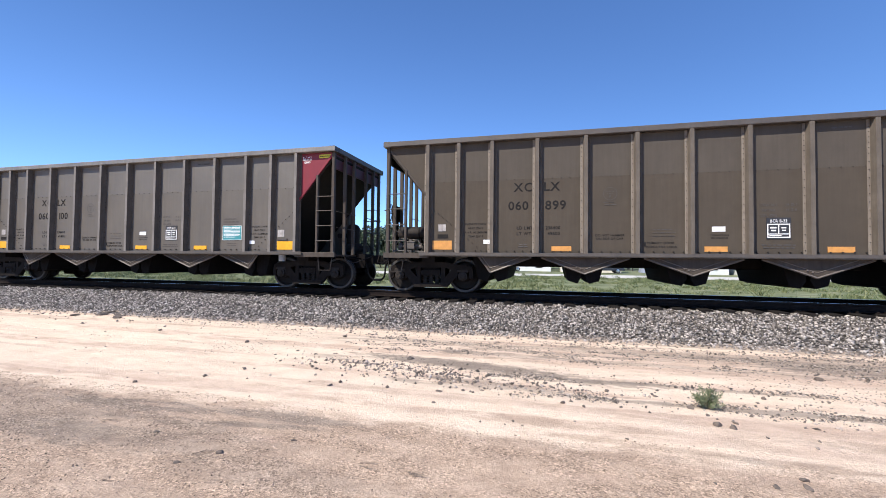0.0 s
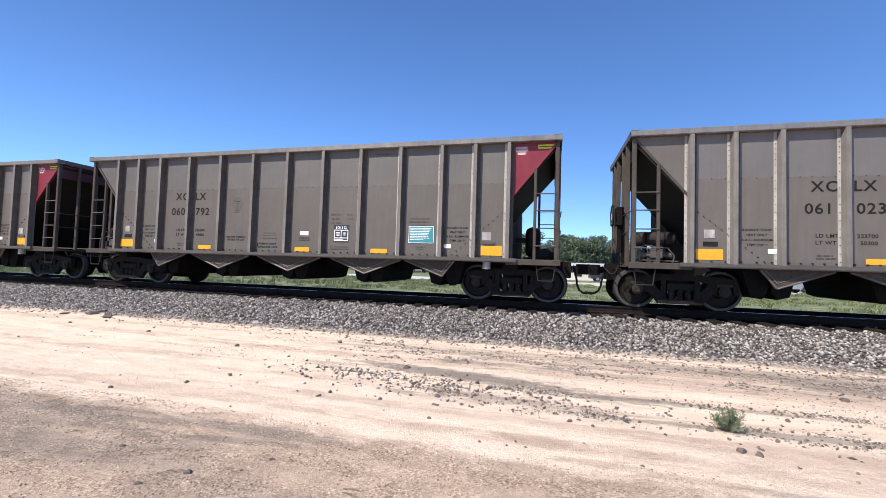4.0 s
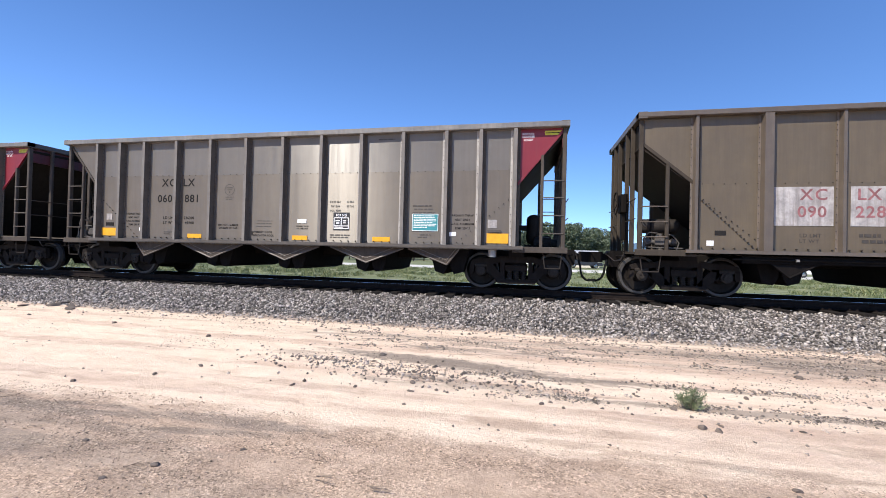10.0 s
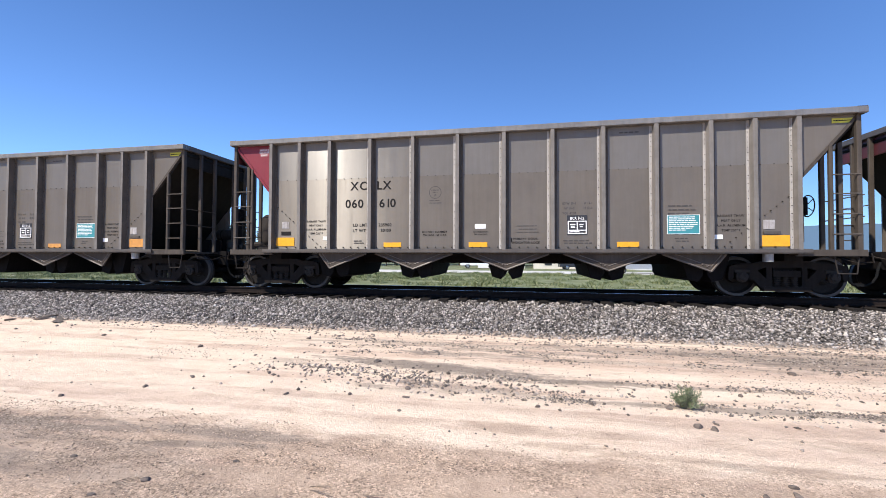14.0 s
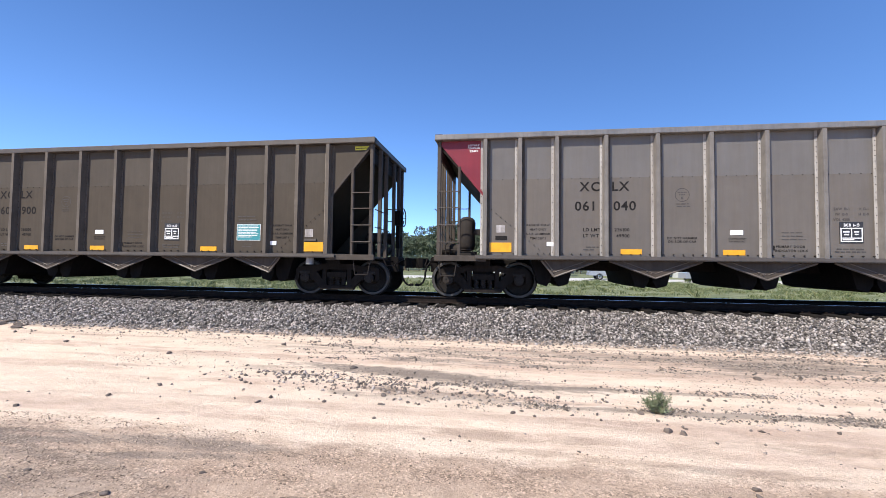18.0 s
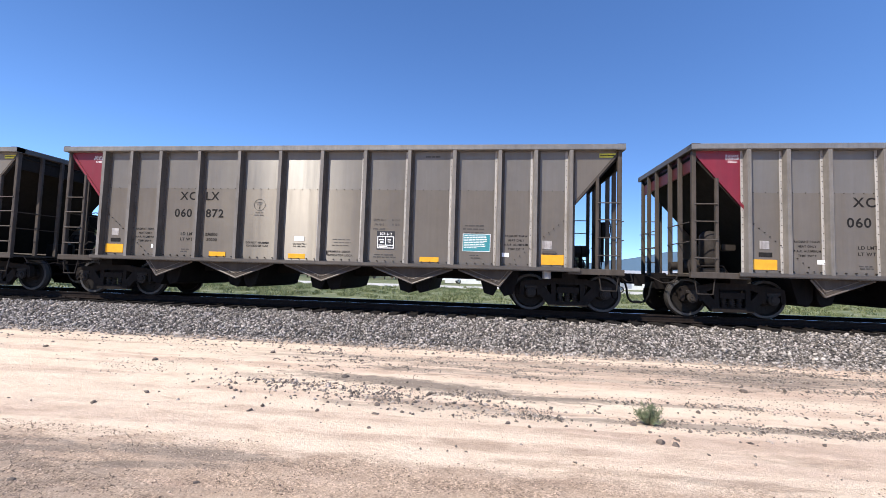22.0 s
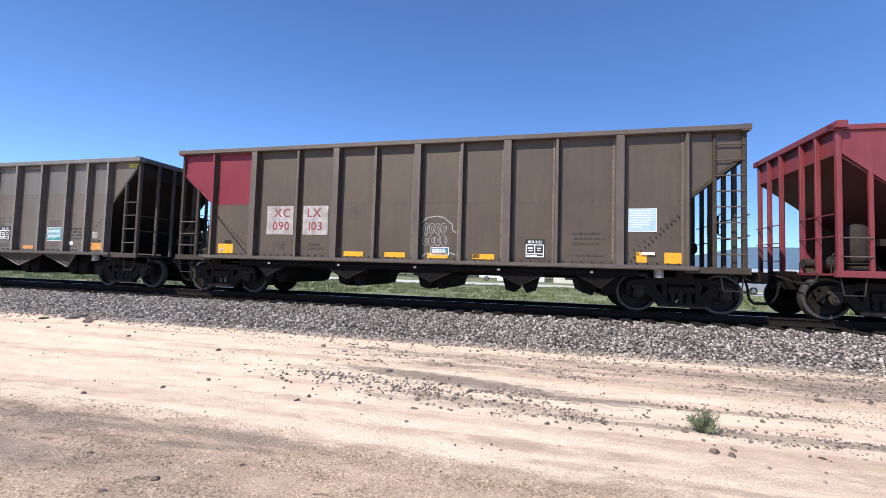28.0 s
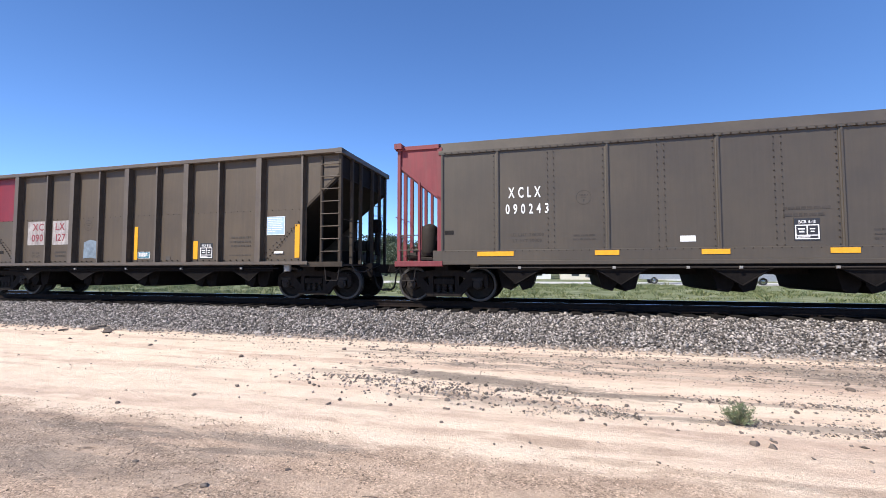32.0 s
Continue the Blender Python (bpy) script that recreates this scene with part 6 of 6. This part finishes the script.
def mark_smooth(car, digits, seed, date):
    y = FACE - 0.004
    if digits.endswith("313"):
        plate(car, "paint_patch", -3.86, -3.50, 2.15, 2.46, MAROON)
    sign(car, "X C L X", -4.07, 2.705, 0.25, WHITE, 0.54, y=FACE - 0.008)
    sign(car, " ".join(digits), -4.02, 2.305, 0.23, WHITE, 0.62, y=FACE - 0.004)
    sign(car, "LD LMT 236000", -4.02, 1.68, 0.075, FAINT_BROWN)
    sign(car, "LT WT 50000", -4.02, 1.54, 0.075, FAINT_BROWN)
    ring_mark(car, -2.72, 2.52, 0.17, FAINT_BROWN)
    lines(car, -3.0, -2.4, 1.62, 2, 0.09, 0.035, FAINT_BROWN, seed)
    lines(car, 2.75, 3.3, 1.62, 3, 0.09, 0.03, FAINT_BROWN, seed + 1)
    lines(car, 1.2, 2.1, 2.08, 2, 0.14, 0.06, FAINT_BROWN, seed + 3)
    data_box(car, 1.63, 1.66, text=date)
    placard(car, 3.62, 4.25, 1.43, 1.86, BLUE, seed)
    plate(car, "sticker", -0.72, -0.42, 1.45, 1.58, WHITE)
    plate(car, "card_holder", -6.05, -5.82, 1.72, 1.82, INK)
    part("card_bracket", Shape().box(5.25, 5.50, -0.03, 0, 1.46, 1.52), GREY_PART, car, at=(0, FACE, 0))
    plate(car, "sticker", 5.72, 5.95, 1.42, 1.62, FAINT)
    lines(car, 5.0, 5.8, 3.45, 2, 0.09, 0.03, FAINT_BROWN, seed + 2)
    lines(car, 5.0, 5.6, 1.98, 2, 0.09, 0.03, FAINT_BROWN, seed + 2)
    reflectors_y = FACE - 0.033
    for x0, x1 in ((-5.22, -4.34), (-2.50, -1.98), (-0.32, 0.22), (2.0, 2.50), (4.18, 5.10)):
        plate(car, "reflector", x0, x1, 1.17, 1.28, YELLOW, y=reflectors_y)


def scrawl(car, strokes, x, z, k, width, material, y=FACE - 0.003):
    """Sprayed graffiti: strokes of points on the side, as thin paint ribbons."""
    s = Shape()
    for st in strokes:
        for (a, b), (c, d) in zip(st, st[1:]):
            u = Vector((c - a, d - b)).normalized() * width / 2 / k
            px, pz = -u.y, u.x
            s.add([(x + k * (a - u.x + px), 0, z + k * (b - u.y + pz)), (x + k * (c + u.x + px), 0, z + k * (d + u.y + pz)), (x + k * (c + u.x - px), 0, z + k * (d + u.y - pz)), (x + k * (a - u.x - px), 0, z + k * (b - u.y - pz))], [(0, 1, 2, 3)])
    tagged(part("graffiti", s, material, car, at=(0, y, 0)), "sprayed graffiti line work", kind="stuff")


def arc(cx, cz, r, a0, a1, n=12, sq=1.0):
    return [(cx + r * math.cos(a0 + (a1 - a0) * i / n), cz + sq * r * math.sin(a0 + (a1 - a0) * i / n)) for i in range(n + 1)]


# ---------------------------------------------------------------- the train
# kind, number in two parts, then what differs from car to car
TRAIN = [
    ("A", 1, "060", "899", ORANGE, "236400", "49600"), ("A", 1, "060", "100", YELLOW, "236600", "49400"), ("A", 1, "060", "672", YELLOW, "235500", "50500"),
    ("A", 1, "061", "023", YELLOW, "233700", "50300"), ("A", 1, "060", "792", YELLOW, "236200", "49800"), ("A", 1, "060", "882", YELLOW, "236300", "49700"),
    ("A", 1, "060", "738", ORANGE, "233800", "50200"), ("A", 1, "060", "085", ORANGE, "235500", "49500"), ("B", 1, "090", "228", False, PALE_BLUE, "joined_patch"),
    ("A", 1, "060", "881", YELLOW, "236300", "49700"), ("A", 1, "060", "874", YELLOW, "236300", "49700"), ("A", -1, "060", "070", YELLOW, "236500", "49500"),
    ("A", -1, "060", "610", YELLOW, "235900", "50100"), ("A", -1, "060", "945", ORANGE, "236000", "50000"), ("A", -1, "060", "928", YELLOW, "235800", "50200"),
    ("A", -1, "061", "040", YELLOW, "236100", "49900"), ("A", -1, "060", "900", YELLOW, "236300", "49700"), ("B", -1, "090", "027", True, PALE_BLUE, ""),
    ("A", -1, "060", "954", YELLOW, "235900", "50100"), ("A", -1, "060", "872", YELLOW, "236000", "50000"), ("A", -1, "060", "726", YELLOW, "235900", "50100"),
    ("B", -1, "090", "136", True, WHITE, ""), ("A", -1, "060", "735", YELLOW, "235900", "50100"), ("C", -1, "090", "313"), ("B", -1, "090", "103", False, PALE_BLUE, ""),
    ("A", -1, "060", "701", ORANGE, "235900", "50100"), ("B", -1, "090", "197", False, BLUE, ""), ("C", -1, "090", "243"), ("B", -1, "090", "127", True, PALE_BLUE, ""),
]
SHIFT = (-0.05, -0.03, 0.01, 0.05, 0.04, 0.08, -0.02, -0.02, -0.01, -0.01, 0.01, 0.04, 0.04, 0.03, -0.10, 0.02, -0.04, -0.03, 0.03, 0.05, 0.05, 0.01, -0.05, 0.0, -0.02, -0.01, 0.03, 0.03, 0.0)
DULL = (0, 2, 11, 16)                # cars with a browner, duller skin
MID = (1, 4)                         # cars with a greyed skin
BRIGHT = (10, 20)            # cars with a cleaner, brighter skin
PALE = (8, 17)                       # steel cars with sun-bleached paint
cars = []


def skin(k):
    if TRAIN[k][0] != "A":
        return BROWN_PALE if k in PALE else BROWN
    return ALU_DULL if k in DULL else ALU_MID if k in MID else ALU_BRIGHT if k in BRIGHT else ALU


def make_train():
    masters, plan = {}, []
    for k, spec in enumerate(TRAIN):
        key = (*spec[:2], skin(k))
        if key not in masters:
            masters[key] = {"A": lambda: make_aluminium_hopper(spec[1], skin(k)), "B": lambda: make_steel_hopper(spec[1], skin(k)), "C": make_smooth_hopper}[spec[0]]()
            plan.append(masters[key])
        else:
            plan.append(None)
    for k, spec in enumerate(TRAIN):
        if plan[k] is None:
            plan[k] = copy_thing(masters[(*spec[:2], skin(k))], pose(0, 0, 0))
    for k, (car, spec) in enumerate(zip(plan, TRAIN)):
        date = ("BCR 8-22", "BCR 5-21", "BCR 9-27", "BCR 6-13")[k % 4]
        end = "right" if spec[1] > 0 else "left"
        if spec[0] == "A":
            mark_aluminium(car, spec[2], spec[3], spec[4], spec[5], spec[6], TEAL, k, spec[1], date)
            tagged(car, "dull brownish ribbed aluminium coal hopper with red end plate, on rails" if k in DULL else ("bright silver ribbed aluminium coal hopper with red end plate, on rails" if k in BRIGHT else "weathered silver-grey ribbed aluminium coal hopper with red end plate, on rails"), "freight car", "cars of the coal train")
        elif spec[0] == "B":
            mark_steel(car, spec[2], spec[3], spec[4], spec[5], k, spec[1], date, spec[6])
            tagged(car, "weathered brown ribbed steel coal hopper with red corner panel, on rails", "freight car", "cars of the coal train")
        else:
            mark_smooth(car, spec[2] + spec[3], k, date)
            tagged(car, "weathered taupe smooth-sided steel coal hopper with faded red end", "freight car", "cars of the coal train")
        cars.append(car)


make_train()

# graffiti, car by car
H4 = [[(0, 1), (0.1, 0), (0.2, 0.5)], [(0.1, 0.5), (0.7, 0.55)], [(0.55, 0.9), (0.75, 0)], [(0.75, 0.5), (1, 0.6)]]
FIGURE = [arc(0.5, 0.82, 0.17, 0, 6.283), [(0.5, 0.65), (0.55, 0.05)], [(0.0, 0.52), (1.0, 0.55)]]
HOOK = [arc(0.45, 0.5, 0.48, 0.9, 6.9), [(0.9, 0.95), (1.0, 0.5), (0.8, 0.1)]]
CROSS = [[(0.9, 1.0), (0.75, 0.1), (0.2, 0.25)], [(0.0, 0.6), (0.4, 0.55)]]
TAG = [[(0, 0.1), (0.1, 0.9), (0.3, 0.8), (0.25, 0.2), (0.05, 0.1)], [(0.35, 0.9), (0.45, 0.1), (0.6, 0.9)], [(0.62, 0.05), (0.68, 0.9), (0.88, 0.75), (0.66, 0.5), (1.0, 0.05)]]
SLASH = [[(0, 0.9), (0.35, 1.0)], [(0.05, 0.5), (0.4, 0.55)], [(0.02, 0.9), (0.0, 0.0), (0.4, 0.05)], [(0.5, 1.0), (0.45, 0.0)], [(0.85, 0.95), (0.48, 0.5), (0.9, 0.05)], [(1.0, 0.6), (0.7, 0.45)]]
SCRIBBLE = [[(0, 0.3), (0.15, 0.9), (0.25, 0.2), (0.4, 0.8), (0.5, 0.3), (0.62, 0.7), (0.7, 0.2), (0.85, 0.8), (1.0, 0.4)], [(0.2, 0.05), (0.8, 0.1)]]
BUBBLE = [[(0.10, 0.84), (0.15, 0.92), (0.27, 1.02), (0.52, 1.06), (0.72, 1.02), (0.82, 0.92), (0.92, 0.85), (0.93, 0.70), (1.0, 0.66)], [(0.13, 0.0), (0.25, 0.12), (0.9, 0.14), (1.0, 0.1)], [(0.3, 0.03), (0.33, -0.02)], [(0.6, 0.03), (0.57, -0.02)]]
LOOPS = [arc(0.25 + 0.15 * i, 0.74 + 0.01 * (i % 2), 0.075, 0.4 * i, 0.4 * i + 5.6, 10, 1.8) for i in range(4)] + [arc(0.24 + 0.16 * i, 0.45 - 0.012 * (i % 2), 0.08, 1.0 + 0.7 * i, 6.4 + 0.7 * i, 10, 1.7) for i in range(4)] + [arc(0.26 + 0.15 * i, 0.74, 0.03, 0, 6.283, 8, 2.2) for i in range(4)] + [arc(0.26 + 0.16 * i, 0.45, 0.03, 0, 6.283, 8, 2.0) for i in range(4)]
for k, strokes, x, z, size, width, paint in (
        (17, H4, -1.95, 1.17, 0.56, 0.045, SCRAWL), (17, FIGURE, -0.98, 1.15, 0.66, 0.045, SCRAWL), (17, HOOK, 0.32, 1.16, 0.58, 0.045, SCRAWL), (17, CROSS, 1.48, 1.20, 0.52, 0.04, SCRAWL),
        (22, TAG, -1.95, 1.42, 0.52, 0.032, SCRAWL), (22, SLASH, 2.50, 1.34, 0.50, 0.032, SCRAWL), (11, TAG, 2.46, 1.10, 0.36, 0.022, SCRAWL), (11, HOOK, 2.90, 1.14, 0.30, 0.022, SCRAWL), (11, SCRIBBLE, 4.58, 1.16, 0.40, 0.022, SCRAWL),
        (24, BUBBLE, 0.0, 1.12, 1.0, 0.026, SPRAY_WHITE), (24, LOOPS, 0.0, 1.12, 1.0, 0.016, SPRAY_WHITE), (6, HOOK, 2.55, 1.30, 0.5, 0.009, SCRAWL), (6, SLASH, -2.0, 1.12, 0.34, 0.008, SCRAWL), (21, TAG, 1.27, 1.54, 0.44, 0.024, SPRAY_BLUE), (18, TAG, 2.75, 1.40, 0.30, 0.012, FAINT)):
    scrawl(cars[k], strokes, x, z, size, width, paint)
blob = Shape().prism([(-1.02, 1.10), (-0.97, 1.80), (-0.70, 2.0), (-0.45, 1.85), (-0.30, 1.60), (-0.17, 1.90), (-0.17, 1.10)], 1, -0.002, 0.002).prism([(0.17, 1.12), (0.17, 1.90), (0.42, 1.80), (0.48, 1.45), (0.32, 1.12)], 1, -0.002, 0.002)
part("graffiti", blob, SPRAY_BLUE, cars[26], "pale blue sprayed lettering", at=(0, FACE - 0.002, 0))
scrawl(cars[26], [[(0.0, 0.1), (0.35, 0.6), (0.6, 0.7), (0.5, 0.2), (0.3, 0.3)], [(0.75, 0.7), (0.7, 0.3), (0.8, 0.4)]], -0.92, 1.15, 0.9, 0.05, SPRAY_WHITE, y=FACE - 0.005)
pale = Shape().prism([(-1.87, 1.22), (-1.84, 1.74), (-1.60, 1.82), (-1.30, 1.76), (-1.19, 1.45), (-1.25, 1.20), (-1.55, 1.24)], 1, -0.002, 0.002)
part("graffiti", pale, SPRAY_BLUE, cars[28], "pale sprayed patch", at=(0, FACE - 0.002, 0))


# ---------------------------------------------------------------- what moves
def motions():
    for k, car in enumerate(cars):
        x = lambda t: train_x(t) - k * PITCH + SHIFT[k]
        walk(car, [(t, pose(x(t), YC, RAIL)) for t in range(0, 33)])
    # the wheels roll without slip; alike wheelsets share one set of keys
    sets = [ob for car in cars for ob in car.children_recursive if ob.name.split(".")[0] == "wheelset"]
    lead = {}
    for ob in sets:
        key = ob.location.x > 0
        if key not in lead:
            rest = ob.location.copy()
            walk(ob, [(n / FPS, pose(*rest, 0, math.degrees(train_x(n / FPS) / 0.457), 0)) for n in range(0, 32 * FPS + 1)])
            lead[key] = ob
        else:
            ob.rotation_mode = "QUATERNION"
            ob.animation_data_create()
            ob.animation_data.action = lead[key].animation_data.action
            ob.animation_data.action_slot = lead[key].animation_data.action_slot


motions()
